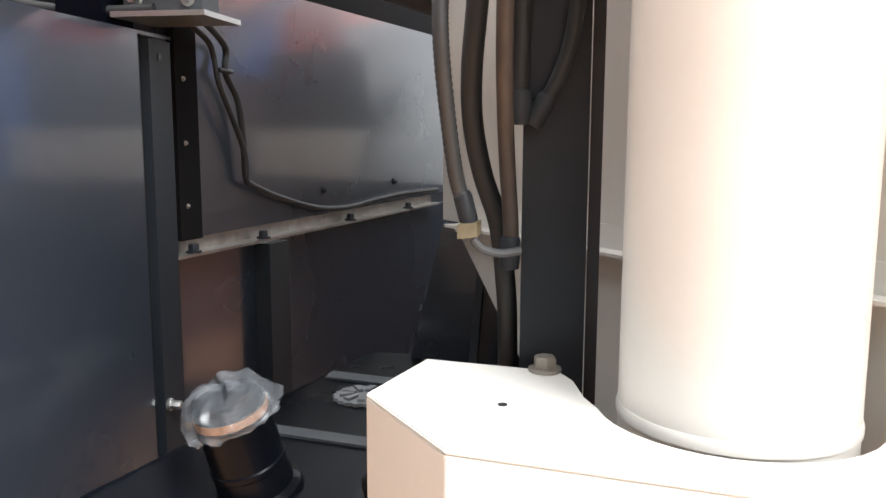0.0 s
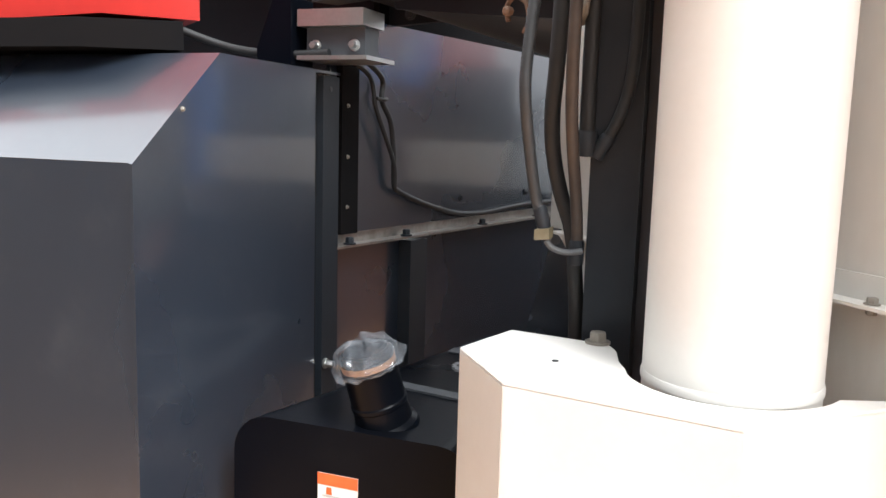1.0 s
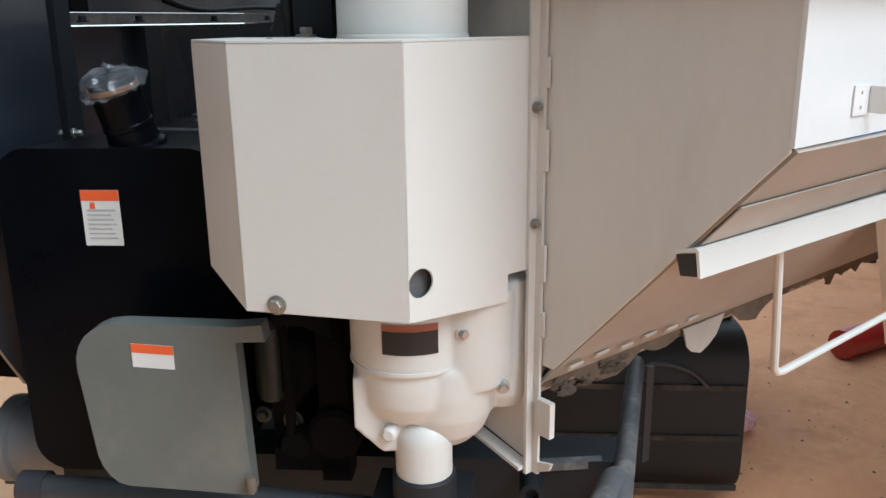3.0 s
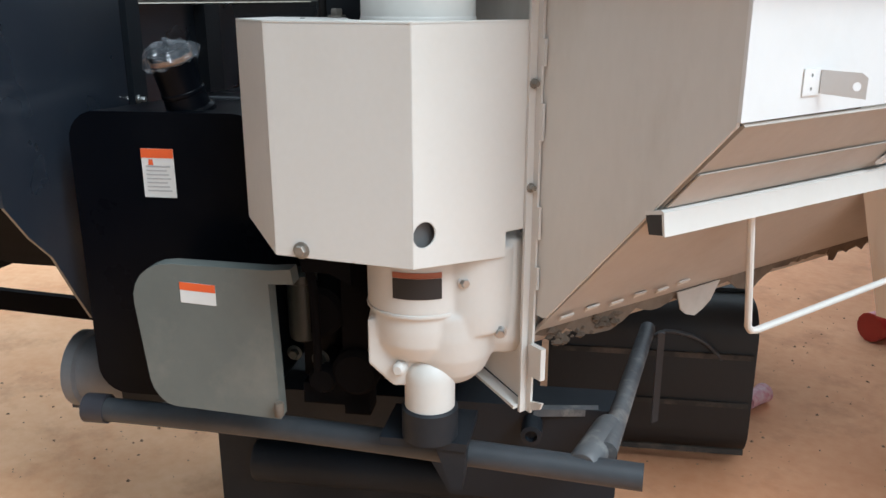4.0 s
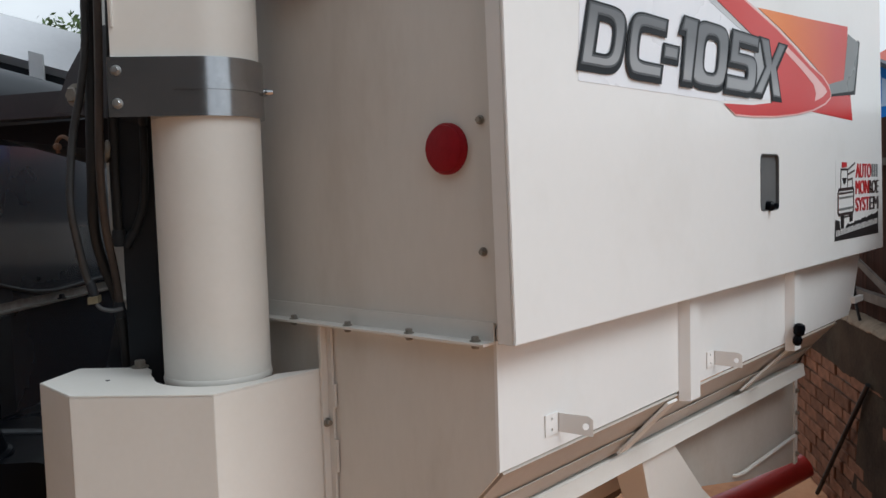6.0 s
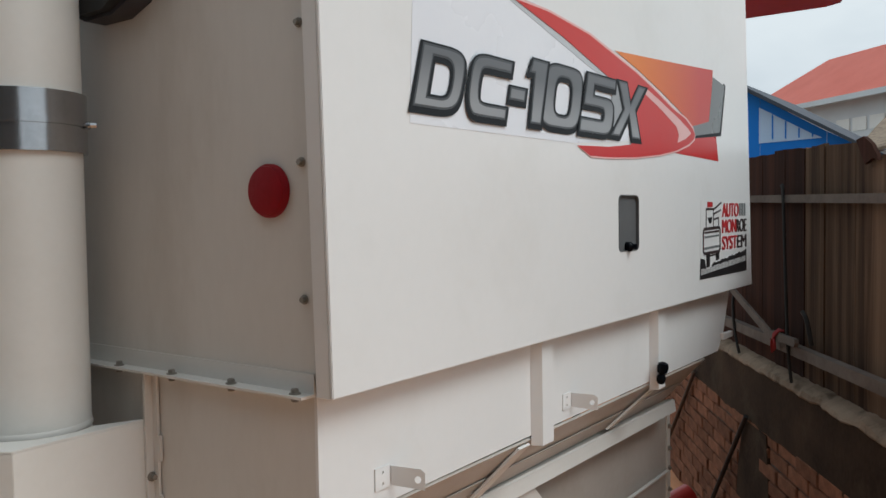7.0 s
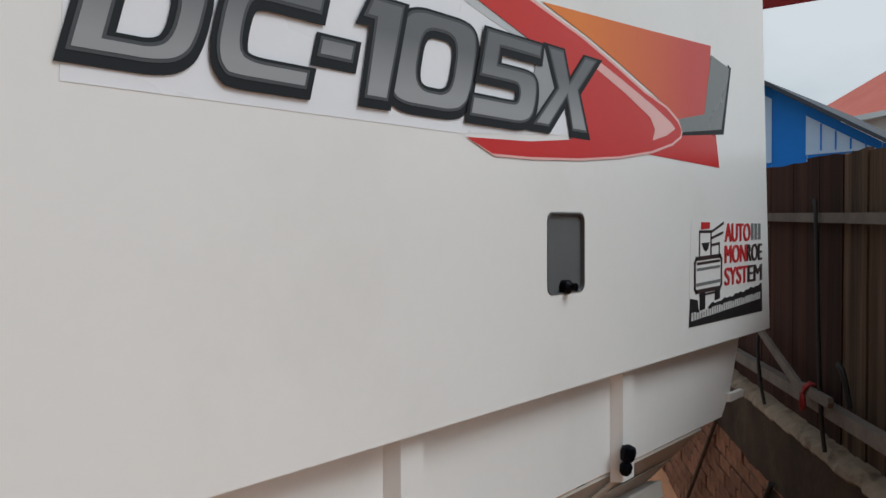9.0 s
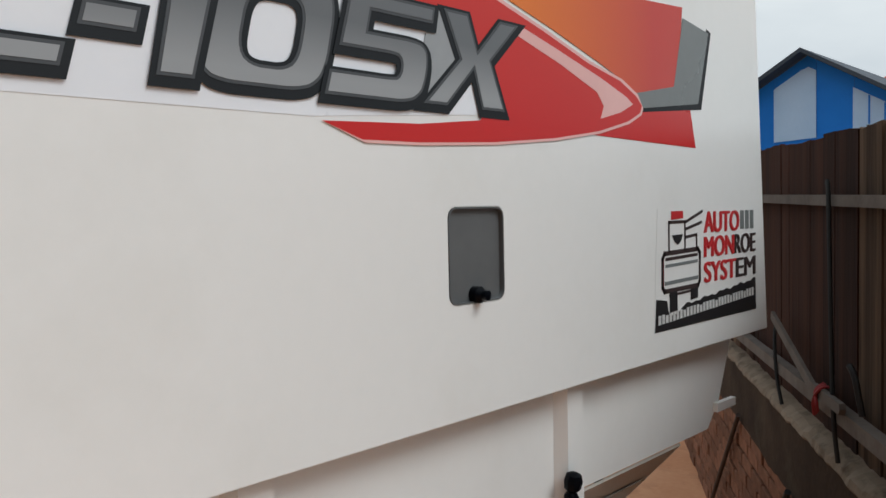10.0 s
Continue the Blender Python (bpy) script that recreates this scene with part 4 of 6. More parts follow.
def G(r, d, z):
    """Beside, behind and above the gearbox axis."""
    p = GB + GR * r + GD * d
    return W(p.x, p.y, z)


bm = fresh()
lathe(bm, GB, (0, 0, 1), [(0.03, 0.70), (0.070, 0.715), (0.086, 0.745), (0.0895, 0.775), (0.0895, 0.804), (0.0945, 0.809), (0.0945, 0.97), (0.05, 0.975)], 56)
lathe(bm, G(0.052, 0.008, 0), (0, 0, 1), [(0.02, 0.652), (0.046, 0.658), (0.068, 0.680), (0.083, 0.715), (0.089, 0.755), (0.089, 0.80), (0.07, 0.83), (0.03, 0.835)], 48)
lathe(bm, G(0.086, 0.005, 0), (0, 0, 1), [(0.03, 0.74), (0.078, 0.765), (0.082, 0.80), (0.084, 0.92), (0.04, 0.94)], 40)
lathe(bm, G(0.145, 0.055, 0), (0, 0, 1), [(0.03, 0.70), (0.066, 0.71), (0.079, 0.735), (0.083, 0.80), (0.083, 0.93), (0.04, 0.945)], 40)
slab(bm, [G(-0.091, -0.052, 0.79), G(-0.091, -0.052, 0.702), G(-0.046, -0.052, 0.658), G(0.0, -0.052, 0.660), G(0.03, -0.052, 0.79)], GD * 0.11)
casting = part("casting", bm, CREAM, gear, "cream painted casting", angle=70)
rm = casting.modifiers.new("melt", "REMESH")
rm.mode, rm.voxel_size, rm.use_smooth_shade = "VOXEL", 0.0035, True
sm = casting.modifiers.new("soften", "SMOOTH")
sm.factor, sm.iterations = 0.6, 8
bm = fresh()
lathe(bm, GB + W(0, 0, 0.803), (0, 0, 1), [(0.088, 0), (0.0958, 0.002), (0.0965, 0.005), (0.0958, 0.008), (0.088, 0.010)], 64)
part("casting_seam", bm, CREAM, gear)
E0 = G(0.018, -0.035, 0.62)
bm = fresh()
lathe(bm, E0, (0, 0, 1), [(0.046, -0.005), (0.046, 0.052)] + [(0.046 * math.cos(radians(a)), 0.052 + 0.046 * math.sin(radians(a))) for a in range(10, 90, 10)], 32)
part("elbow", bm, CREAM, gear, "cream pipe elbow", angle=60)
bm = fresh()
lathe(bm, G(-0.030, -0.046, 0.699), -GD - GR * 0.3, [(0.012, 0), (0.012, 0.024), (0.008, 0.028)], 12)
part("drain_plug", bm, CREAM, gear)
for p, d in ((W(-0.428, -0.122, 0.866), W(1, -0.15, 0)), (G(0.143, -0.050, 0.766), -GD), (G(0.205, 0.0, 0.80), GR - GD)):
    bolt(gear, p, d, 0.008, 0.010, STEEL)


def wrap(name, r, z0, z1, material, parent, label=""):
    b = fresh()
    rows = [[b.verts.new(GB + W(r * math.cos(radians(a)), r * math.sin(radians(a)), z)) for z in (z0, z1)] for a in [-62.5 + 4 * i for i in range(14)]]
    for m, k in zip(rows, rows[1:]):
        b.faces.new((m[0], k[0], k[1], m[1]))
    return part(name, b, material, parent, label)


# curved warning label
lab = wrap("warning_label", 0.0958, 0.841, 0.878, BLACK_INK, gear, "black label with an orange top strip")
wrap("label_strip", 0.0960, 0.8785, 0.889, FADED_ORANGE, lab)

socket = thing("drain_socket", E0 + W(0, 0, -0.14), "dark steel socket and foot plate under the elbow", "pipe socket")
bm = fresh()
lathe(bm, E0 + W(0, 0, -0.125), (0, 0, 1), [(0.052, 0.06), (0.052, 0.118), (0.048, 0.122)], 28)
part("sleeve", bm, CHAR_MATT, socket, "dark grey sleeve")
bm = fresh()
slab(bm, [C(-0.535, 0.235, 0.538), C(-0.372, 0.230, 0.538), C(-0.366, 0.36, 0.540), C(-0.530, 0.365, 0.540)], (0, 0, 0.016))
part("foot_plate", bm, CHAR_MATT, socket, "dark steel foot plate", bevel=0.004)
bm = fresh()
slab(bm, [C(-0.402, 0.236, 0.455), C(-0.380, 0.236, 0.455), C(-0.374, 0.236, 0.5375), C(-0.43, 0.236, 0.5375)], CV * 0.10)
part("foot_leg", bm, CHAR_MATT, socket, bevel=0.004)

# ---- hinge bracket at the tank's edge ----
hinge = thing("hinge_bracket", W(-0.385, -0.02, 0.6), "cream upright hinge strip bolted to the tank's rear wall", "bracket")
bm = fresh()
box(bm, (-0.395, -0.020, 0.605), (-0.389, -0.001, 1.376))
box(bm, (-0.3888, -0.006, 0.605), (-0.377, -0.001, 1.376))
strip = part("upright_strip", bm, CREAM, hinge, bevel=0.001, seg=1)
for z in (1.197, 1.024):
    bolt(strip, (-0.3885, -0.012, z), (1, 0, 0), 0.0058, 0.008)
bm = fresh()
slab(bm, [W(-0.3955, -0.004, 0.62), W(-0.60, -0.004, 0.66), W(-0.60, -0.004, 0.79), W(-0.3955, -0.004, 0.79)], (0, 0.004, 0))
part("back_plate", bm, CREAM, hinge, bevel=0.001, seg=1)
bm = fresh()
slab(bm, [W(-0.3955, -0.03, 0.612), W(-0.62, -0.03, 0.652), W(-0.62, -0.0045, 0.652), W(-0.3955, -0.0045, 0.612)], (0, 0, 0.006))
part("bottom_lip", bm, CREAM, hinge, bevel=0.001, seg=1)
for z0, z1 in ((1.225, 1.268), (1.105, 1.165), (0.935, 0.992), (0.845, 0.885)):
    bm = fresh()
    box(bm, (-0.3766, -0.0065, z0), (-0.3705, -0.0012, z1))
    part("strip_tab", bm, CREAM, hinge, bevel=0.001, seg=1)
bm = fresh()
box(bm, (-0.3765, -0.012, 0.682), (-0.346, -0.001, 0.742))
part("side_tab", bm, CREAM, hinge, bevel=0.002)
bm = fresh()
slab(bm, [W(-0.3765, -0.006, 0.610), W(-0.352, -0.006, 0.622), W(-0.346, -0.006, 0.636), W(-0.3765, -0.006, 0.628)], (0, 0.005, 0))
part("side_tab", bm, CREAM, hinge, bevel=0.002)

# ---- chopper hood at the machine's rear ----
HU, HV = -1.223, 0.232
hood = thing("chopper_hood", C(-1.7, 0.6, 0.73), "glossy charcoal sheet-metal chopper hood with a sloping roof", "machine hood")
end_line = [(0.232, 0.963), (0.232, 1.50), (0.425, 1.662), (0.712, 1.658), (0.712, 0.60), (0.46, 0.66), (0.414, 0.73), (0.354, 0.831), (0.292, 0.889)]
bm = fresh()
slab(bm, [C(HU, v, z) for v, z in end_line], -CU * 0.006)
end_panel = part("end_panel", bm, CHAR, hood, "glossy blue-charcoal end panel", bevel=0.0015)
bm = fresh()
slab(bm, [C(HU - 0.0065, HV + 0.004, 0.962), C(-2.6, HV + 0.004, 0.962), C(-2.6, HV + 0.004, 1.50), C(HU - 0.0065, HV + 0.004, 1.50)], CV * 0.005)
part("hood_face", bm, CHAR, hood, bevel=0.001, seg=1)
bm = fresh()
slab(bm, [C(HU - 0.0065, HV + 0.004, 1.501), C(-2.6, HV + 0.004, 1.501), C(-2.6, 0.425, 1.662), C(HU - 0.0065, 0.425, 1.662)], C(0, 0.004, -0.005))
part("hood_slope", bm, CHAR, hood, bevel=0.001, seg=1)
bm = fresh()
slab(bm, [C(HU - 0.0065, 0.425, 1.662), C(-2.6, 0.425, 1.662), C(-2.6, 0.9, 1.662), C(HU - 0.0065, 0.9, 1.662)], (0, 0, -0.005))
part("hood_top", bm, CHAR, hood)
# Shade below the hood is put into this underside's near-black colour.
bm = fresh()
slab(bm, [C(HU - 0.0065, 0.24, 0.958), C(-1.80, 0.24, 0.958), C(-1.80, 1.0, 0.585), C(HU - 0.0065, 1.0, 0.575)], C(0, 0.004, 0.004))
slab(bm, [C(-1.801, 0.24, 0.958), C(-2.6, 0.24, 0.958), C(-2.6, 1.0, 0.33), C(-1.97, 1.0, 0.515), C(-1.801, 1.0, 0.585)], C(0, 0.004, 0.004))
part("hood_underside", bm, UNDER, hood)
# Black backing set into the gap to show its dark inside.
bm = fresh()
box(bm, (HU - 0.05, 0.7125, 0.7), (HU - 0.012, 0.7375, 1.652), C)
part("rubber_edge", bm, RUBBER, hood)
bm = fresh()
box(bm, (HU - 0.05, 0.738, 0.7), (HU + 0.002, 0.80, 1.652), C)
post = part("edge_strip", bm, CHAR_MATT, hood, bevel=0.003)
# Black disc laid on the strip for the darkness of a drilled hole.
bm = fresh()
lathe(bm, C(HU + 0.0024, 0.766, 1.628), CU, [(0.005, 0), (0.005, 0.001)], 12)
part("drilled_hole", bm, BLACK_INK, post)
bolt(hood, C(HU + 0.0005, 0.335, 1.575), CU, 0.003, 0.003)
bolt(hood, C(HU + 0.003, 0.748, 1.10), CU, 0.007, 0.016, STEEL, "wing_nut")

# ---- engine bay wall behind ----
bay = thing("engine_bay_wall", C(-1.15, 1.2, 0.7), "glossy charcoal inner panels with a bolted rail", "machine panel")
A0, A1 = (-1.232, 0.80), (-1.005, 1.86)
END = 1.12


def along(s, off=0.0):
    """Plan of the inner wall, which runs off at an angle."""
    du, dv = A1[0] - A0[0], A1[1] - A0[1]
    k = math.hypot(du, dv)
    return A0[0] + du * s + dv / k * off, A0[1] + dv * s - du / k * off


def bay_box(bm, s0, s1, z0, z1, o0, o1):
    q = [C(*along(s, o), z0) for s, o in ((s0, o0), (s1, o0), (s1, o1), (s0, o1))]
    slab(bm, q, (0, 0, z1 - z0))


bm = fresh()
bay_box(bm, 0.0, END, 1.345, 1.775, -0.02, -0.012)
part("upper_panel", bm, CHAR, bay, "glossy charcoal upper panel", bevel=0.001, seg=1)
# Black sheet added to fill the dark gap above the panel.
bm = fresh()
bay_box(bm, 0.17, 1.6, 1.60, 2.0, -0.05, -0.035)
part("bulkhead", bm, UNDER, bay, "black backing sheet for the dark gap above the panel")
bm = fresh()
bay_box(bm, 0.0, END, 0.75, 1.315, -0.03, -0.022)
part("lower_panel", bm, CHAR, bay, "glossy charcoal lower panel")
# Near-black strip painted for the dark recess beside the panel.
bm = fresh()
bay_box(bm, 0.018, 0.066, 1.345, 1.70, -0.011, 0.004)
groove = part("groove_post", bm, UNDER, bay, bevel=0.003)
for z in (1.40, 1.50, 1.60):
    bolt(groove, C(*along(0.034, 0.0042), z), CU, 0.003, 0.003)
bm = fresh()
bay_box(bm, 0.232, 0.292, 0.80, 1.312, -0.021, 0.012)
part("lower_post", bm, CHAR_MATT, bay, bevel=0.004)
bm = fresh()
bay_box(bm, 0.302, 0.310, 0.80, 1.312, -0.021, -0.014)
part("seam", bm, CHAR, bay)
bm = fresh()
bay_box(bm, 0.0, 1.0, 1.318, 1.323, -0.02, 0.012)
bay_box(bm, 0.0, 1.0, 1.323, 1.344, -0.02, -0.0165)
rail_b = part("bolted_rail", bm, RAIL_STEEL, bay, "pale worn steel rail", bevel=0.001, seg=1)
for s in (0.045, 0.227, 0.536, 0.82):
    bolt(rail_b, C(*along(s, 0.003), 1.3235), (0, 0, 1), 0.009, 0.011, CHAR_MATT)
for s in (0.451, 0.772):
    bolt(bay, C(*along(s, -0.0115), 1.395), CU, 0.006, 0.006, CHAR_MATT)

# ---- junction box and cable ----
jbox = thing("junction_box", C(-1.19, 0.74, 1.66), "grey metal junction box on a bolted bracket plate", "junction box")
bm = fresh()
slab(bm, [C(-1.262, 0.712, 1.738), C(-1.128, 0.712, 1.738), C(-1.128, 0.80, 1.738), C(-1.262, 0.80, 1.738)], (0, 0, 0.03))
part("box_body", bm, STEEL, jbox, bevel=0.004)
bm = fresh()
box(bm, (-1.255, 0.735, 1.684), (-1.135, 0.79, 1.7375), C)
part("box_lower", bm, GREYBAR, jbox, bevel=0.003)
bm = fresh()
box(bm, (-1.25, 0.69, 1.676), (-1.11, 0.81, 1.6835), C)
part("bracket_plate", bm, STEEL, jbox, bevel=0.001)
for u in (-1.235, -1.155):
    bolt(jbox, C(u, 0.7345, 1.705), -CV, 0.0075, 0.012, STEEL)


def hose(name, label, pts, r, material=RUBBER, n=10, ribs=0.0, k=6, category="hose", group=""):
    b = fresh()
    tube(b, pts, r, n, k, ribs)
    ob = part(name, b, material, None, label, angle=60)
    if category == "hose" and len(pts) > 4:
        b = fresh()
        lathe(b, pts[-1], pts[-2] - pts[-1], [(r * 0.8, -0.004), (r * 1.25, -0.003), (r * 1.3, 0.004), (r * 1.3, 0.024), (r * 1.12, 0.028)], 14)
        part("ferrule", b, CHAR_MATT, ob, "dark crimped ferrule")
    return tagged(ob, category=category, group="hoses beside the column" if category == "hose" and "column" in label else group)


def bay_pt(s, off, z):
    return C(*along(s, off), z)


hose("cable", "black cable hanging from the junction box along the panel", [C(-1.165, 0.78, 1.69), bay_pt(0.125, 0.012, 1.66), bay_pt(0.128, 0.010, 1.615), bay_pt(0.160, 0.008, 1.57), bay_pt(0.174, 0.006, 1.50), bay_pt(0.180, 0.004, 1.438), bay_pt(0.20, 0.002, 1.423), bay_pt(0.27, 0.0, 1.398), bay_pt(0.36, -0.003, 1.374), bay_pt(0.44, -0.004, 1.358), bay_pt(0.54, -0.004, 1.352), bay_pt(0.66, -0.003, 1.358), bay_pt(0.80, -0.002, 1.362), bay_pt(1.0, 0.0, 1.358)], 0.0058, category="cable")
hose("cable", "black cable loop beside the junction box", [C(-1.195, 0.77, 1.69), bay_pt(0.085, 0.014, 1.66), bay_pt(0.105, 0.014, 1.60), bay_pt(0.134, 0.012, 1.55), bay_pt(0.170, 0.010, 1.485), bay_pt(0.176, 0.009, 1.44)], 0.005, category="cable")
hose("cable_tie", "black plastic tie round the two cables", [bay_pt(0.10, 0.020, 1.618), bay_pt(0.118, 0.024, 1.616), bay_pt(0.134, 0.018, 1.618)], 0.004, category="cable tie")

bm = fresh()
slab(bm, [C(-1.34, 0.70, 1.664), C(-1.268, 0.70, 1.664), C(-1.268, 0.70, 1.79), C(-1.30, 0.70, 1.80), C(-1.34, 0.70, 1.70)], CV * 0.08)
part("support_block", bm, BLACK, jbox, "black support block", bevel=0.006)
hose("hose", "black hose running from the red cover to the junction box", [C(-1.50, 0.66, 1.735), C(-1.40, 0.70, 1.70), C(-1.30, 0.715, 1.688), C(-1.20, 0.72, 1.69)], 0.008)

# ---- hoses by the column ----
hose("corrugated_hose", "grey corrugated hose hanging beside the column", [C(-0.68, 0.36, 2.4), C(-0.682, 0.345, 1.95), C(-0.694, 0.345, 1.83), C(-0.712, 0.340, 1.74), C(-0.717, 0.322, 1.65), C(-0.717, 0.318, 1.60), C(-0.714, 0.334, 1.54), C(-0.708, 0.350, 1.48), C(-0.701, 0.356, 1.455), C(-0.697, 0.357, 1.439)], 0.0068, BRAIDED, 12, 0.12, 20)
hose("hose", "thick black rubber hose beside the column", [C(-0.685, 0.40, 2.4), C(-0.684, 0.375, 1.95), C(-0.688, 0.362, 1.72), C(-0.692, 0.366, 1.64), C(-0.699, 0.382, 1.58), C(-0.701, 0.405, 1.53), C(-0.693, 0.420, 1.48), C(-0.677, 0.424, 1.43), C(-0.669, 0.424, 1.37), C(-0.667, 0.435, 1.30), C(-0.667, 0.44, 1.12)], 0.0102)
hose("hose", "faded brown hose beside the column", [C(-0.650, 0.36, 2.4), C(-0.655, 0.325, 1.9), C(-0.660, 0.312, 1.70), C(-0.663, 0.325, 1.60), C(-0.664, 0.348, 1.54), C(-0.664, 0.374, 1.49), C(-0.661, 0.385, 1.43), C(-0.662, 0.387, 1.395)], 0.0076, BROWN_HOSE)
hose("hose", "black hose with a grey ferrule against the column", [C(-0.632, 0.37, 2.4), C(-0.645, 0.37, 1.9), C(-0.652, 0.374, 1.70), C(-0.654, 0.380, 1.60), C(-0.655, 0.386, 1.532)], 0.0096)
hose("hose", "thin black hose slanting across the column", [C(-0.60, 0.387, 1.75), C(-0.602, 0.387, 1.66), C(-0.608, 0.387, 1.605), C(-0.622, 0.387, 1.564), C(-0.642, 0.388, 1.530)], 0.0075)
bm = fresh()
slab(bm, [C(-0.706, 0.344, 1.424), C(-0.688, 0.346, 1.426), C(-0.686, 0.360, 1.428), C(-0.703, 0.358, 1.426)], (0, 0, 0.013))
clip = part("hose_clip", bm, YELLOWED, None, "worn yellowish hose clip with a curled grey strap", bevel=0.004)
tagged(clip, category="clip")
bm = fresh()
tube(bm, [C(-0.692, 0.350, 1.424), C(-0.684, 0.352, 1.415), C(-0.668, 0.358, 1.410), C(-0.650, 0.366, 1.412)], 0.004, 8, 6)
part("clip_strap", bm, GREYBAR, clip, "curled grey strap")

# ---- cross beam, duct and rail above ----
beam = thing("cross_beam", C(-0.95, 0.62, 1.79), "dusty dark steel cross beam with a bolted arm", "beam")
bm = fresh()
slab(bm, [C(-1.30, 0.83, 1.80), C(-0.70, 0.50, 1.79), C(-0.67, 0.54, 1.79), C(-1.27, 0.88, 1.80)], (0, 0, 0.052))
part("beam_body", bm, BEAM_BROWN, beam, bevel=0.004)
bm = fresh()
slab(bm, [C(-0.80, 0.50, 1.795), C(-0.655, 0.42, 1.77), C(-0.655, 0.42, 1.95), C(-0.70, 0.445, 1.95), C(-0.76, 0.478, 1.87)], CV * 0.012)
arm = part("arm_plate", bm, BEAM_BROWN, beam, bevel=0.003)
bolt(arm, C(-0.742, 0.464, 1.822), -CV + CU * -0.5, 0.016, 0.012)
bm = fresh()
slab(bm, [C(-1.10, 0.785, 1.775), C(-0.90, 0.675, 1.745), C(-0.72, 0.575, 1.72), C(-0.68, 0.55, 1.70), C(-0.68, 0.55, 1.788), C(-1.10, 0.785, 1.788)], CV * 0.01)
part("web_plate", bm, CHAR_MATT, beam, bevel=0.002)
bm = fresh()
tube(bm, [C(-0.668, 0.395, 1.725), C(-0.66, 0.365, 1.72), C(-0.66, 0.36, 1.70), C(-0.668, 0.385, 1.69)], 0.005, 8, 5)
part("hook", bm, BRIGHT_STEEL, beam, "small steel hook")
bm = fresh()
tube(bm, [C(-0.785, 0.545, 1.700), C(-0.772, 0.520, 1.712), C(-0.775, 0.515, 1.735), C(-0.795, 0.53, 1.748), C(-0.812, 0.545, 1.738), C(-0.810, 0.545, 1.715)], 0.004, 8, 5)
part("hook", bm, RUST, beam, "rusty steel hook")
bm = fresh()
lathe(bm, C(-0.806, 0.54, 1.728), C(-0.5, -1, 0), [(0.007, 0), (0.007, 0.010), (0.004, 0.012)], 8)
part("hook_nut", bm, RUST, beam)

duct = thing("air_duct", C(-1.25, 1.0, 1.86), "large dark rounded duct above the engine bay", "duct")
bm = fresh()
tube(bm, [C(-1.95, 0.89, 2.085), C(-1.5, 0.905, 1.98), C(-1.04, 0.92, 1.852), C(-0.80, 0.925, 1.775)], 0.085, 28, 5)
part("duct_body", bm, DUCT, duct, "grey plastic duct pipe", angle=60)
for u, v, z in ((-1.30, 0.911, 1.926), (-1.62, 0.9, 2.011)):
    bm = fresh()
    lathe(bm, C(u, v, z), C(0.46, 0.013, -0.125), [(0.084, -0.012), (0.088, -0.010), (0.088, 0.010), (0.084, 0.012)], 28)
    part("duct_collar", bm, DUCT, duct)
tray = thing("pale_rail", C(-1.2, 1.2, 2.06), "pale aluminium edge rail above the duct with a grey bracket", "rail")
bm = fresh()
slab(bm, [C(-2.4, 1.0, 2.372), C(-0.85, 1.0, 1.926), C(-0.82, 1.13, 2.035), C(-2.4, 1.13, 2.49)], C(0, 0.02, -0.02))
part("rail_body", bm, PALE_RAIL, tray, bevel=0.003)
bm = fresh()
slab(bm, [C(-1.02, 0.985, 1.86), C(-0.985, 0.985, 1.86), C(-0.985, 0.985, 1.99), C(-1.02, 0.985, 2.0)], CV * 0.01)
part("rail_bracket", bm, PALE_RAIL, tray, bevel=0.002)
shade = thing("upper_cowl", C(-1.4, 1.3, 2.0), "dark upper engine cowl", "cowl")
bm = fresh()
slab(bm, [C(-2.6, 1.02, 1.60), C(-1.25, 1.02, 1.60), C(-1.235, 1.02, 1.775), C(-0.86, 1.02, 1.80), C(-0.86, 1.02, 1.925), C(-2.6, 1.02, 2.42)], CV * 0.02)
cowl = part("cowl_body", bm, CHAR_MATT, shade, "dark cowl sheet", bevel=0.004)
for u, z in ((-1.05, 1.86), (-0.90, 1.83), (-1.17, 1.80)):
    bolt(cowl, C(u, 1.0195, z), -CV, 0.009, 0.007, GREYBAR)

# ---- red cover above the hood ----
red = thing("red_side_cover", C(-1.8, 0.65, 1.71), "bright red painted machine cover above the hood", "machine cover")
bm = fresh()
slab(bm, [C(-1.287, 0.462, 1.715), C(-1.425, 0.40, 1.722), C(-2.6, 0.30, 1.68), C(-2.6, 0.9, 1.68), C(-1.85, 0.9, 1.715)], (0, 0, 0.24))
red_body = part("red_body", bm, RED, red, bevel=0.006)
bm = fresh()
for i, (a, b) in enumerate(((-1.74, -1.70), (-1.80, -1.76))):
    slab(bm, [C(a, 0.367, 1.78), C(b, 0.371, 1.78), C(b + 0.02, 0.373, 1.88), C(a + 0.02, 0.369, 1.88)], -CV * 0.004)
part("emblem_bar", bm, DEC_SILVER, red_body)
bm = fresh()
slab(bm, [C(-1.305, 0.445, 1.668), C(-1.44, 0.365, 1.668), C(-2.6, 0.25, 1.663), C(-2.6, 0.9, 1.668), C(-1.85, 0.9, 1.668)], (0, 0, 0.044))
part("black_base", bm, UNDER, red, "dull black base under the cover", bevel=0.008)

# ---- fuel tank ----
fuel = thing("fuel_tank", C(-0.97, 0.5, 0.53), "black moulded plastic fuel tank with a film-wrapped filler", "fuel tank")
bm = fresh()
prof = rounded(-1.175, 0.525, -0.78, 1.122, 0.06, 6)
slab(bm, [C(u, 0.385, z) for u, z in prof], CV * 0.64)
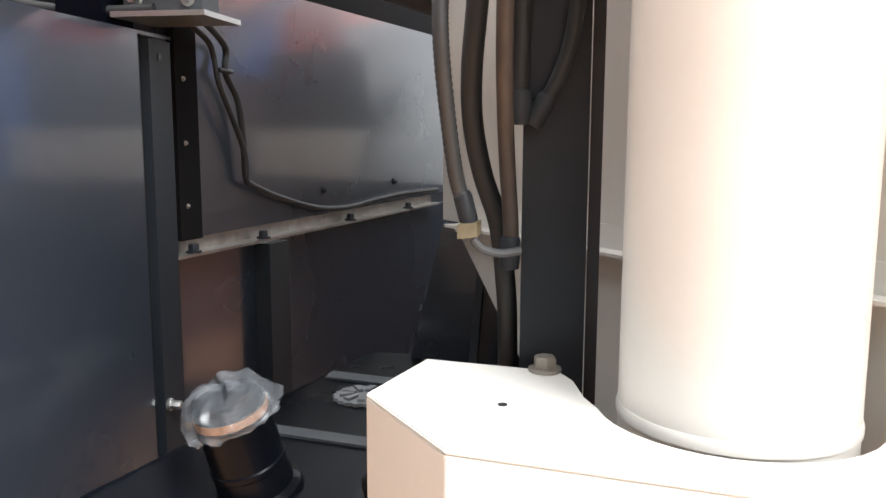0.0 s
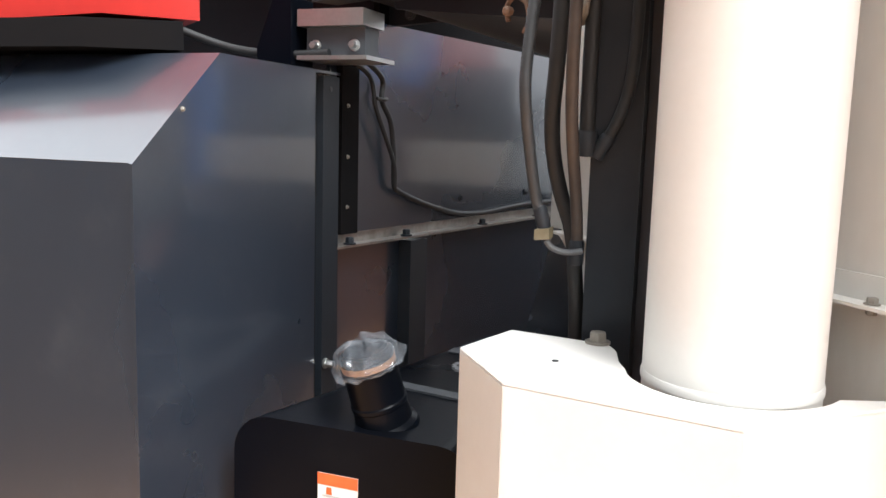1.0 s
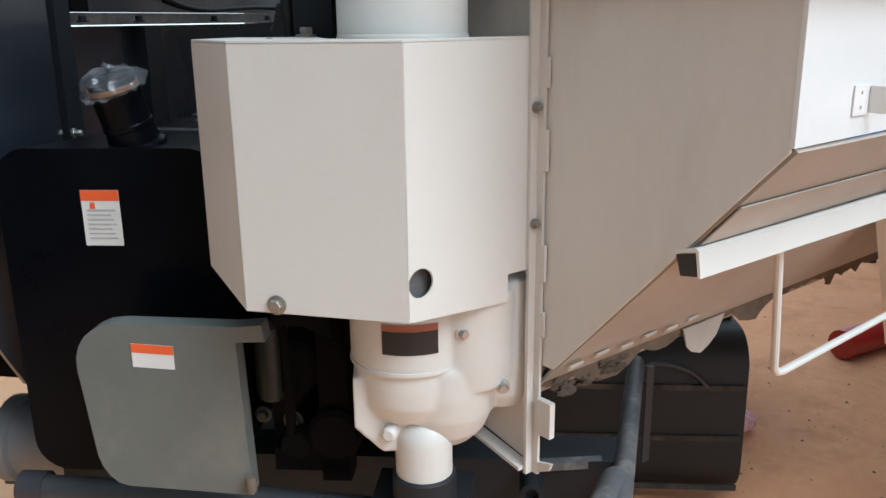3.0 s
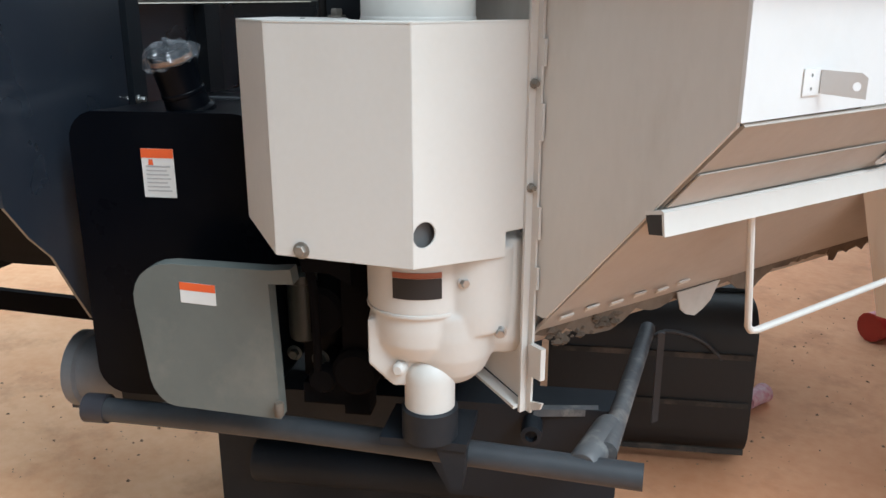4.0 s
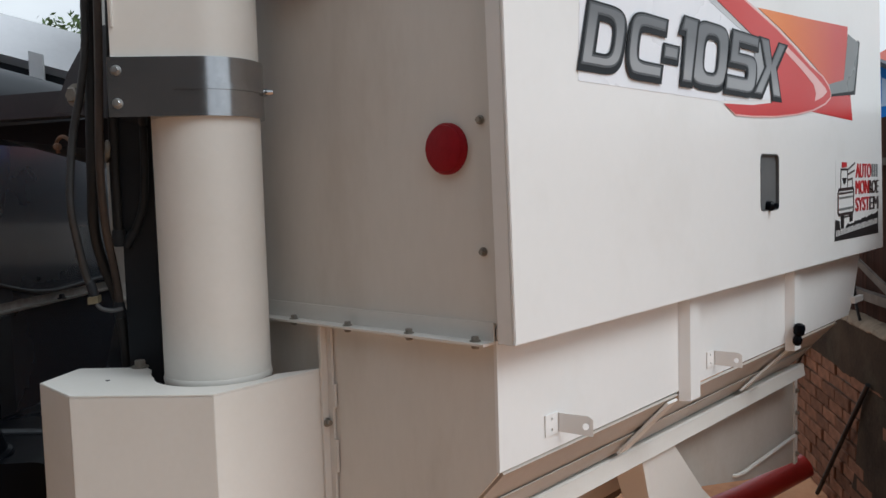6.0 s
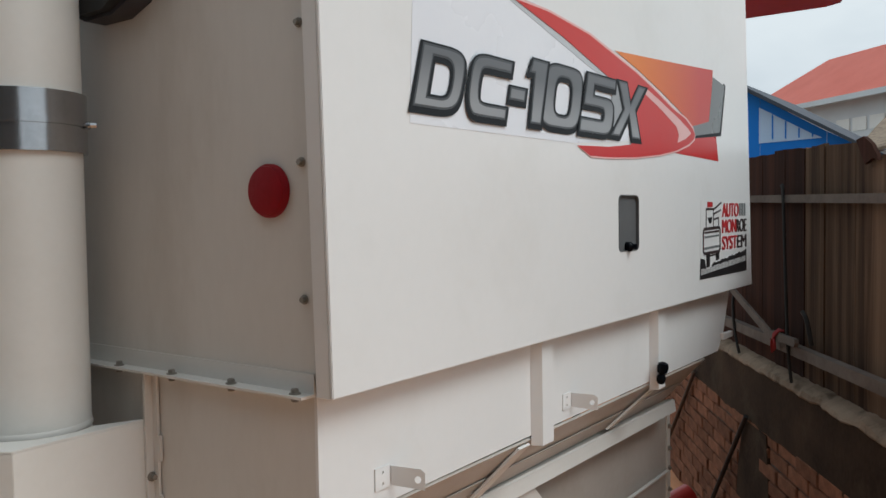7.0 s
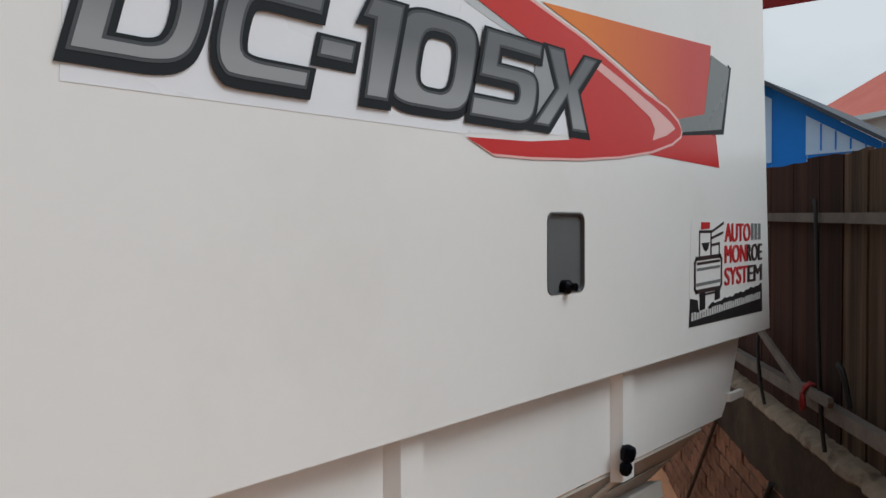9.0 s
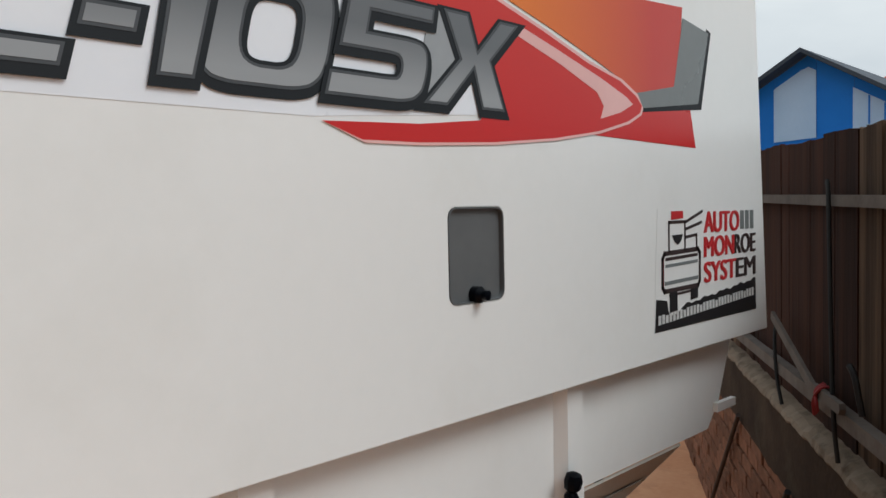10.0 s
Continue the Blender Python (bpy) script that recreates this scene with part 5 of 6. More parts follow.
for vert in bm.verts:
    if vert.co.dot(CU) < -1.0:
        vert.co += CU * 0.25 * max(vert.co.dot(CV) - 0.385, 0.0)

part("tank_body", bm, BLACK, fuel, "black plastic tank body", bevel=0.018, seg=3)
FB = C(-0.948, 0.445, 1.118)
lean = (C(-0.972, 0.412, 1.25) - FB).normalized()
bm = fresh()
lathe(bm, FB, lean, [(0.052, -0.005), (0.050, 0.003), (0.043, 0.009), (0.041, 0.035), (0.0425, 0.037), (0.0425, 0.043), (0.041, 0.045), (0.041, 0.085), (0.0425, 0.09), (0.0425, 0.10)], 28)
neck = part("filler_neck", bm, BLACK, fuel, "black ribbed filler neck")
bm = fresh()
lathe(bm, FB + lean * 0.101, lean, [(0.041, 0), (0.041, 0.009)], 24)
part("cap_ring", bm, CAP_BROWN, fuel, "brown ring under the film")
bm = fresh()
lathe(bm, FB + lean * 0.1102, lean, [(0.040, 0), (0.040, 0.010), (0.034, 0.015)], 24)
part("filler_cap", bm, BLACK, fuel, "black filler cap under film")
# crumpled film over the cap
bm = fresh()
x, y, d = frame_of(lean)
rows = []
film_rows = ((0.047, 0.098), (0.052, 0.101), (0.055, 0.106), (0.054, 0.112), (0.051, 0.118), (0.046, 0.124), (0.040, 0.130), (0.030, 0.133), (0.018, 0.135), (0.004, 0.136))
for i, (r, h) in enumerate(film_rows):
    row = []
    for j in range(48):
        a = 2 * math.pi * j / 48
        k = 1 + 0.16 * noise.noise((math.cos(a) * 2.2, math.sin(a) * 2.2, i * 0.5)) + 0.07 * noise.noise((math.cos(a) * 7, math.sin(a) * 7, i * 0.9))
        up = 0.014 * noise.noise((math.cos(a) * 1.7, math.sin(a) * 1.7, 5 + i * 0.5)) + 0.007 * noise.noise((math.cos(a) * 6, math.sin(a) * 6, 9 + i * 0.8))
        row.append(bm.verts.new(FB + d * (h + up) + (x * math.cos(a) + y * math.sin(a)) * r * k))
    rows.append(row)
for a, b in zip(rows, rows[1:]):
    for j in range(48):
        bm.faces.new((a[j], a[(j + 1) % 48], b[(j + 1) % 48], b[j]))
bm.faces.new(rows[-1])
part("plastic_film", bm, FILM, fuel, "crumpled clear plastic film", angle=25)
bm = fresh()
hub = C(-0.915, 0.77, 1.1222)
rim = [hub + (CU * math.cos(radians(a)) + CV * math.sin(radians(a))) * (0.046 if k % 2 else 0.041) for k, a in enumerate(range(0, 360, 10))]
slab(bm, rim, (0, 0, 0.005))
disc = part("sender_disc", bm, DRUM, fuel, "dull grey scalloped metal disc", bevel=0.001, seg=1)
for k in range(9):
    a = radians(40 * k)
    bm = fresh()
    slab(bm, [hub + (CU * math.cos(a + e) + CV * math.sin(a + e)) * r + W(0, 0, 0.0052) for r, e in ((0.014, -0.25), (0.036, -0.16), (0.036, 0.16), (0.014, 0.25))], (0, 0, 0.004))
    part("rib", bm, DRUM, disc, bevel=0.001, seg=1)
for v, w in ((0.60, 0.028), (0.85, 0.034)):
    bm = fresh()
    slab(bm, [C(-1.0, v, 1.1222), C(-0.80, v - 0.035, 1.1222), C(-0.80, v - 0.035 + w, 1.1222), C(-1.0, v + w, 1.1222)], (0, 0, 0.004))
    part("strap", bm, GREYBAR, fuel, "grey strap across the top", bevel=0.001)
bm = fresh()
tube(bm, [C(-0.815, 0.44, 1.118), C(-0.818, 0.435, 1.145), C(-0.80, 0.44, 1.152), C(-0.775, 0.45, 1.15)], 0.006, 8, 5)
part("vent_hose", bm, RUBBER, fuel)
bm = fresh()
slab(bm, [C(-1.028, 0.3845, 0.956), C(-0.962, 0.3845, 0.956), C(-0.962, 0.3845, 1.052), C(-1.028, 0.3845, 1.052)], -CV * 0.0008)
label = part("warning_label", bm, WHITE_LABEL, fuel, "white warning label with an orange head")
bm = fresh()
slab(bm, [C(-1.028, 0.3834, 1.034), C(-0.962, 0.3834, 1.034), C(-0.962, 0.3834, 1.052), C(-1.028, 0.3834, 1.052)], -CV * 0.0004)
part("label_head", bm, ORANGE_LABEL, label)
for i in range(7):
    z = 0.968 + 0.008 * i
    bm = fresh()
    slab(bm, [C(-1.020, 0.3834, z), C(-0.970 - 0.004 * (i % 3), 0.3834, z), C(-0.970 - 0.004 * (i % 3), 0.3834, z + 0.003), C(-1.020, 0.3834, z + 0.003)], -CV * 0.0004)
    part("print_bar", bm, GREY_INK, label)
bm = fresh()
slab(bm, [C(-1.014, 0.3834, 1.020), C(-1.004, 0.3834, 1.020), C(-1.005, 0.3834, 1.031), C(-1.013, 0.3834, 1.031)], -CV * 0.0004)
part("print_mark", bm, ORANGE_LABEL, label)

# ---- grey belt guard ----
guard = thing("belt_guard", C(-0.85, 0.26, 0.56), "grey-green painted belt guard plate with a small label", "guard plate")
line = [(-0.728, 0.566), (-0.938, 0.578), (-0.954, 0.583), (-0.968, 0.596), (-0.978, 0.612), (-0.984, 0.632), (-0.9995, 0.785), (-0.999, 0.806), (-0.993, 0.825), (-0.982, 0.842), (-0.966, 0.855), (-0.947, 0.863), (-0.92, 0.866), (-0.735, 0.862), (-0.694, 0.866), (-0.690, 0.838), (-0.737, 0.836)]
bm = fresh()
slab(bm, [C(u, 0.25, z) for u, z in line], CV * 0.035)
part("guard_plate", bm, GREY_PLATE, guard, bevel=0.004)
bm = fresh()
lathe(bm, C(-0.725, 0.235, 0.58), (0, 0, 1), [(0.008, 0.002), (0.009, 0.004), (0.009, 0.026), (0.007, 0.029)], 12)
part("guard_pin", bm, SEAL, guard)
bm = fresh()
slab(bm, [C(-0.906, 0.2495, 0.793), C(-0.838, 0.2495, 0.789), C(-0.838, 0.2495, 0.829), C(-0.906, 0.2495, 0.833)], -CV * 0.0008)
glabel = part("warning_label", bm, WHITE_LABEL, guard, "small white label with an orange head")
bm = fresh()
slab(bm, [C(-0.906, 0.2486, 0.818), C(-0.838, 0.2486, 0.814), C(-0.838, 0.2486, 0.829), C(-0.906, 0.2486, 0.833)], -CV * 0.0004)
part("label_head", bm, ORANGE_LABEL, glabel)

# ---- engine parts in the dark ----
engine = thing("engine_block", C(-0.68, 0.6, 0.5), "black engine block half hidden behind the guard", "engine")
bm = fresh()
box(bm, (-0.76, 0.50, 0.54), (-0.42, 1.0, 1.1), C)
part("block", bm, BLACK, engine, bevel=0.015)
# Pulleys, hose, mount and bracket: darkness behind the guard is in their colour.
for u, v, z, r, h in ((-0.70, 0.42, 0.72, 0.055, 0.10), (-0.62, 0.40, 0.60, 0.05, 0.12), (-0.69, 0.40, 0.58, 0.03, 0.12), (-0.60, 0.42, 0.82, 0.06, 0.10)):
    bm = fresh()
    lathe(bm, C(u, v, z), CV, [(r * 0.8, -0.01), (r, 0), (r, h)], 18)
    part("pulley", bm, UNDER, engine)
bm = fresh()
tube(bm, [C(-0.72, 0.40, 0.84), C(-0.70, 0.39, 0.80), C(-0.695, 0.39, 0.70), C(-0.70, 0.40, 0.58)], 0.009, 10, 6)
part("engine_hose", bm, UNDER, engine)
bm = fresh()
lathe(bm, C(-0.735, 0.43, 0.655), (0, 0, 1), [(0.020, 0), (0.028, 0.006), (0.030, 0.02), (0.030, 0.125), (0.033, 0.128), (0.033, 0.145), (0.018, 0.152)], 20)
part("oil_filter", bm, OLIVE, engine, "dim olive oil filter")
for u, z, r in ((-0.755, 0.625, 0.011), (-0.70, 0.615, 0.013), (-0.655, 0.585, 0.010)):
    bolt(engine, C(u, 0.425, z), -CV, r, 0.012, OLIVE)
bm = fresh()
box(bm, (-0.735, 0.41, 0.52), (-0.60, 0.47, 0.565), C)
part("engine_mount", bm, UNDER, engine, "near-black engine mount", bevel=0.006)
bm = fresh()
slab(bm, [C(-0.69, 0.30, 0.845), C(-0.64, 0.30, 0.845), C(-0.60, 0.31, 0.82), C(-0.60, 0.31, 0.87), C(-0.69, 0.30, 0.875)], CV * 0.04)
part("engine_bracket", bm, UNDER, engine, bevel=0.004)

# ---- dark panel far inside the bay ----
inner = thing("radiator_housing", C(-0.72, 1.02, 0.5), "dark grey radiator housing deep in the engine bay", "radiator housing")
bm = fresh()
slab(bm, [C(-0.95, 1.0, 0.5), C(-0.46, 1.0, 0.5), C(-0.46, 1.0, 1.19), C(-0.62, 1.0, 1.20), C(-0.69, 1.0, 1.36), C(-0.835, 1.0, 1.36), C(-0.92, 1.0, 1.0)], CV * 0.03)
part("housing_panel", bm, CHAR, inner, bevel=0.003)
bm = fresh()
slab(bm, [C(-0.80, 0.995, 0.95), C(-0.785, 0.995, 0.95), C(-0.76, 0.995, 1.30), C(-0.772, 0.995, 1.30)], -CV * 0.01)
part("housing_edge", bm, GREYBAR, inner)

# ---- unseen stand-in for the machine's front, added for the bay panels to reflect ----
station = thing("operator_station", C(-0.4, 2.7, 0.5), "unseen stand-in for the machine's front, reflected in the bay panels", "operator station")
bm = fresh()
box(bm, (-1.3, 2.42, 0.5), (-0.25, 2.46, 1.33), C)
part("partition", bm, CHAR_MATT, station, "dark sheet added to be reflected", bevel=0.006)
bm = fresh()
slab(bm, [C(-1.3, 2.42, 1.331), C(-0.25, 2.42, 1.331), C(-0.25, 2.90, 2.10), C(-1.3, 2.90, 2.10)], C(0, 0.03, -0.02))
part("sloping_cover", bm, DARK_GREY, station, "dark grey sloping sheet added to be reflected", bevel=0.006)
bm = fresh()
slab(bm, [C(-0.249, 2.62, 1.53), C(0.34, 2.62, 1.53), C(0.34, 3.0, 2.0), C(-0.249, 3.0, 2.0)], C(0, 0.03, -0.02))
part("back_cover", bm, DARK_GREY, station, "second dark grey sloping sheet added to be reflected", bevel=0.006)
bm = fresh()
box(bm, (-0.249, 2.42, 0.5), (0.32, 3.2, 1.33), C)
part("base_box", bm, CHAR_MATT, station, bevel=0.02)
bm = fresh()
box(bm, (-0.245, 2.43, 1.331), (0.30, 3.15, 1.52), C)
part("console", bm, CREAM, station, "cream block reflected as a pale band", bevel=0.025, seg=3)
bm = fresh()
slab(bm, [C(-0.20, 2.45, 1.521), C(-0.20, 2.60, 1.521), C(-0.20, 2.56, 1.83), C(-0.20, 2.47, 1.83)], CU * 0.44)
part("seat_back", bm, BLACK, station, "black block reflected as a dark area", bevel=0.03, seg=3)
bm = fresh()
slab(bm, [C(-0.09, 2.46, 1.831), C(0.16, 2.46, 1.831), C(0.14, 2.46, 1.99), C(-0.06, 2.46, 2.03)], CV * 0.12)
part("red_cowl", bm, RED, station, "red block reflected as a red spot", bevel=0.02, seg=3)

# ---- frame tubes, undercarriage ----
frame_tube = hose("frame_tube", "blue-grey steel frame tube along the machine's rear", [C(-1.20, 0.40, 0.474), C(-0.75, 0.36, 0.484), C(-0.05, 0.28, 0.485)], 0.026, GREYBAR, 16, 0, 3, "frame tube")
bm = fresh()
lathe(bm, C(-1.225, 0.402, 0.474), -CU, [(0.032, -0.05), (0.032, 0.0), (0.02, 0.004)], 16)
part("tube_cap", bm, BEAM_BROWN, frame_tube, "rusty dark end cap")
drum = thing("exhaust_drum", C(-1.36, 0.62, 0.42), "grey steel drum under the hood", "drum")
bm = fresh()
lathe(bm, C(-1.36, 0.60, 0.47), CU, [(0.085, 0), (0.092, 0.004), (0.092, 0.03), (0.08, 0.034), (0.08, 0.2)], 28)
part("drum_body", bm, DRUM, drum, bevel=0.0)
bm = fresh()
box(bm, (-1.37, 0.56, 0.38), (-1.20, 0.64, 0.42), C)
part("drum_foot", bm, GREYBAR, drum, bevel=0.006)
bm = fresh()
slab(bm, [C(-2.8, 1.03, 0.475), C(-1.2, 1.03, 0.385), C(-1.2, 1.03, 0.448), C(-2.8, 1.03, 0.538)], CV * 0.025)
fb = part("frame_beam", bm, UNDER, None, "dark steel frame beam under the machine", bevel=0.004)
tagged(fb, category="frame beam")
bm = fresh()
slab(bm, [C(-1.2, 0.50, 0.42), C(-0.52, 0.50, 0.42), C(-0.44, 0.50, 0.27), C(-0.08, 0.50, 0.27), C(-0.08, 0.50, 0.50), C(-1.2, 0.50, 0.50)], CV * 0.10)
fb = part("frame_beam", bm, CHAR_MATT, None, "dark steel rear frame beam", bevel=0.004)
tagged(fb, category="frame beam")
hose("strut", "worn grey steel strut lying over the track", [C(-0.115, 0.34, 0.497), C(-0.06, 0.62, 0.487), C(0.025, 1.05, 0.47)], 0.021, WORN_BAR, 12, 0, 3, "strut")
bm = fresh()
lathe(bm, C(-0.104, 0.452, 0.490), C(-0.066, -0.19, 0.004), [(0.024, -0.004), (0.029, 0.0), (0.031, 0.010), (0.031, 0.17), (0.026, 0.176)], 20)
sk = part("strut_end", bm, WORN_BAR, None, "worn pale-scuffed pipe end over the strut", angle=40)
tagged(sk, category="pipe")
bm = fresh()
slab(bm, [C(-0.26, 0.48, 0.486), C(-0.125, 0.505, 0.484), C(-0.125, 0.505, 0.500), C(-0.26, 0.48, 0.503)], CV * 0.02)
tagged(part("cross_bar", bm, WORN_BAR, None, "dusty flat cross bar beside the strut", bevel=0.002), category="cross bar")
bm = fresh()
lathe(bm, C(-0.262, 0.43, 0.468), C(0, -1, 0), [(0.012, -0.06), (0.022, -0.056), (0.022, 0.0), (0.013, 0.002), (0.012, -0.01)], 16)
tagged(part("pivot_bush", bm, CHAR_MATT, None, "dark steel pivot bush on the frame beam", angle=40), category="bush")
bm = fresh()
tube(bm, [C(0.050, 1.10, 0.430), C(0.085, 1.12, 0.438), C(0.148, 1.14, 0.422), C(0.20, 1.15, 0.395), C(0.250, 1.16, 0.345)], 0.006, 8, 5)
tagged(part("bent_wire", bm, GREYBAR, None, "bent grey wire hanging before the track", angle=60), category="wire")
bm = fresh()
slab(bm, [C(0.056, 1.06, 0.18), C(0.074, 1.06, 0.19), C(0.074, 1.06, 0.455), C(0.056, 1.06, 0.455)], CV * 0.012)
tagged(part("hanger_strap", bm, GREYBAR, None, "dark flat strap hanging from the strut", bevel=0.002), category="strap")

# Dark box and tube added in place of the shadow under the engine.
carrier = thing("undercarriage_frame", C(-0.6, 0.85, 0.1), "dark box standing in for the shade under the engine", "undercarriage")
bm = fresh()
box(bm, (-1.05, 0.66, -0.01), (-0.26, 1.15, 0.44), C)
part("frame_box", bm, CHAR_MATT, carrier, bevel=0.02)
bm = fresh()
lathe(bm, C(-0.95, 0.655, 0.22), CU, [(0.05, 0), (0.055, 0.01), (0.055, 0.68), (0.05, 0.69)], 16)
part("axle_tube", bm, CHAR_MATT, carrier)

track = thing("crawler_track", C(0.0, 1.4, 0), "black rubber crawler track with cross lugs", "crawler track")
TU0, TU1 = -0.24, 0.345
bm = fresh()
prof = [(1.26 + 0.10 * math.cos(radians(a)), (0.39 if a < 180 else 0.12) + 0.10 * math.sin(radians(a))) for a in range(90, 271, 15)]
prof = [(v, z) for v, z in prof] + [(3.0, 0.01), (3.2, 0.1), (3.15, 0.40), (2.9, 0.49)]
slab(bm, [C(TU0, v, z) for v, z in prof], CU * (TU1 - TU0))
part("belt", bm, TRACK, track, bevel=0.012)
for i in range(11):
    v = 1.32 + i * 0.15
    bm = fresh()
    slab(bm, [C(TU0 + 0.01, v, 0.489), C(TU1 - 0.01, v + 0.01, 0.489), C(TU1 - 0.01, v + 0.045, 0.489), C(TU0 + 0.01, v + 0.035, 0.489)], (0, 0, 0.014))
    part("lug", bm, TRACK, track, bevel=0.005)
for i in range(3):
    p = C(0, 1.161, 0.055 + 0.150 * i)
    o, t = -CV, W(0, 0, 1)
    bm = fresh()
    slab(bm, [p + CU * (TU0 + 0.01) - t * 0.008, p + CU * (TU1 - 0.01) - t * 0.008, p + CU * (TU1 - 0.01) + t * 0.008, p + CU * (TU0 + 0.01) + t * 0.008], o * 0.008)
    part("lug", bm, LUG, track, bevel=0.006)

# loose things on the ground
bm = fresh()
tube(bm, [W(-0.92, 2.26, 0.062), W(-0.86, 2.55, 0.068), W(-0.73, 2.85, 0.11), W(-0.55, 3.15, 0.22)], 0.060, 14, 6)
rp = part("red_tube", bm, RED, None, "red painted steel tube lying on the ground", angle=60)
tagged(rp, category="steel tube")
bm = fresh()
lathe(bm, W(-0.835, 1.40, 0.035), W(-0.1, 0.9, 0.0), [(0.026, -0.05), (0.028, 0.0), (0.034, 0.06)], 16)
cp = part("paper_cup", bm, PINK, None, "crushed pink and white paper cup on the ground")
tagged(cp, category="paper cup")

# ---- fence on a brick wall ----
F0 = W(0.06, 2.50, 0)
FD = W(-0.54, 0.84, 0).normalized()
FN = W(-FD.y, FD.x, 0)


def F(s, o, z):
    """Along the fence, towards the machine, up."""
    p = F0 + FD * s + FN * o
    return W(p.x, p.y, z)


if FN.dot(W(-1, -0.5, 0)) < 0:
    FN = -FN
wall_ob = thing("boundary_wall", F(0, -0.1, 0), "low red brick boundary wall with a crumbling sandy coping", "brick wall", kind="structure")
bm = fresh()
slab(bm, [F(-1.6, -0.005, 0), F(4.5, -0.005, 0), F(4.5, -0.17, 0), F(-1.6, -0.17, 0)], (0, 0, 0.955))
part("wall_core", bm, MORTAR, wall_ob, "dark grey mortar")
bm = fresh()
rng = random.Random(7)
n = 190
top_rows = []
for i in range(n):
    s = -1.6 + 6.1 * i / (n - 1)
    j = 0.012 * noise.noise((s * 5, 0, 0)) + rng.uniform(-0.006, 0.006)
    e = 0.014 * noise.noise((s * 7, 3, 0)) + rng.uniform(-0.004, 0.004)
    row = [F(s, 0.014 + e, 0.951 + 0.4 * j), F(s, 0.018 + e, 0.958 + 0.6 * j), F(s, 0.012 + e, 0.974 + j + rng.uniform(-0.004, 0.004)), F(s, -0.012, 0.991 + j * 0.8 + rng.uniform(-0.004, 0.004)), F(s, -0.055, 1.004), F(s, -0.18, 0.96), F(s, -0.18, 0.895)]
    top_rows.append([bm.verts.new(p) for p in row])
for a, b in zip(top_rows, top_rows[1:]):
    for k in range(7):
        bm.faces.new((a[k], a[(k + 1) % 7], b[(k + 1) % 7], b[k]))
bm.faces.new(top_rows[0])
bm.faces.new(top_rows[-1])
part("coping", bm, COPING, wall_ob, "crumbling sandy mortar coping", angle=8)

fence = thing("plank_fence", F(0, -0.1, 0.96), "dark weathered vertical plank fence on the wall", "fence", kind="structure")
for z, h, o, fall in ((1.6725, 0.030, 0.0, 0.020), (1.083, 0.040, 0.012, -0.010)):
    bm = fresh()
    slab(bm, [F(-1.6, o - 0.03, z - 1.6 * fall), F(4.2, o - 0.03, z + 4.2 * fall * 0.6), F(4.2, o + 0.004, z + 4.2 * fall * 0.6), F(-1.6, o + 0.004, z - 1.6 * fall)], (0, 0, h))
    part("rail", bm, RAILWOOD, fence, "pale weathered timber rail", bevel=0.004)
for name, line in (("iron_stake", [F(0.022, 0.014, 1.725), F(0.006, 0.014, 1.69), F(-0.045, 0.020, 1.30), F(-0.075, 0.022, 1.10), F(-0.095, 0.016, 0.985)]), ("iron_stake", [F(0.645, 0.012, 1.26), F(0.63, 0.022, 1.20), F(0.60, 0.022, 1.08), F(0.566, 0.012, 0.985)])):
    bm = fresh()
    tube(bm, line, 0.0065, 8, 4)
    part(name, bm, RUBBER, fence, "thin dark iron stake")
bm = fresh()
slab(bm, [F(0.70, 0.009, 1.262), F(0.10, 0.018, 1.115), F(0.10, 0.018, 1.152), F(0.69, 0.009, 1.290)], FN * 0.012)
part("loose_batten", bm, RAILWOOD, fence, "pale batten tied to the fence", bevel=0.002)
bm = fresh()
slab(bm, [F(0.099, 0.018, 1.128), F(-0.180, 0.024, 1.134), F(-0.192, 0.024, 1.150), F(-0.185, 0.024, 1.164), F(0.099, 0.018, 1.158)], FN * 0.016)
part("batten_end", bm, RAILWOOD, fence, bevel=0.004)
# faded red cord wound round the joint
bm = fresh()
for k, (a, b) in enumerate(((0.06, 0.01), (0.04, 0.04), (0.025, 0.06))):
    tube(bm, [F(a, 0.036, 1.075 + 0.01 * k), F(a - 0.012, 0.042, 1.12), F(b - 0.02, 0.038, 1.165 - 0.008 * k), F(b - 0.03, 0.018, 1.172)], 0.0045, 7, 5)
part("red_tie", bm, RED_CLOTH, fence, "faded red cord tie")
bm = fresh()
tube(bm, [F(-0.275, 0.012, 1.155), F(-0.268, 0.018, 1.20), F(-0.255, 0.024, 1.25), F(-0.235, 0.03, 1.272)], 0.008, 8, 4)
part("wire_hook", bm, RUBBER, fence, "short dark hook")

# planks
rng = random.Random(11)
s = -1.6
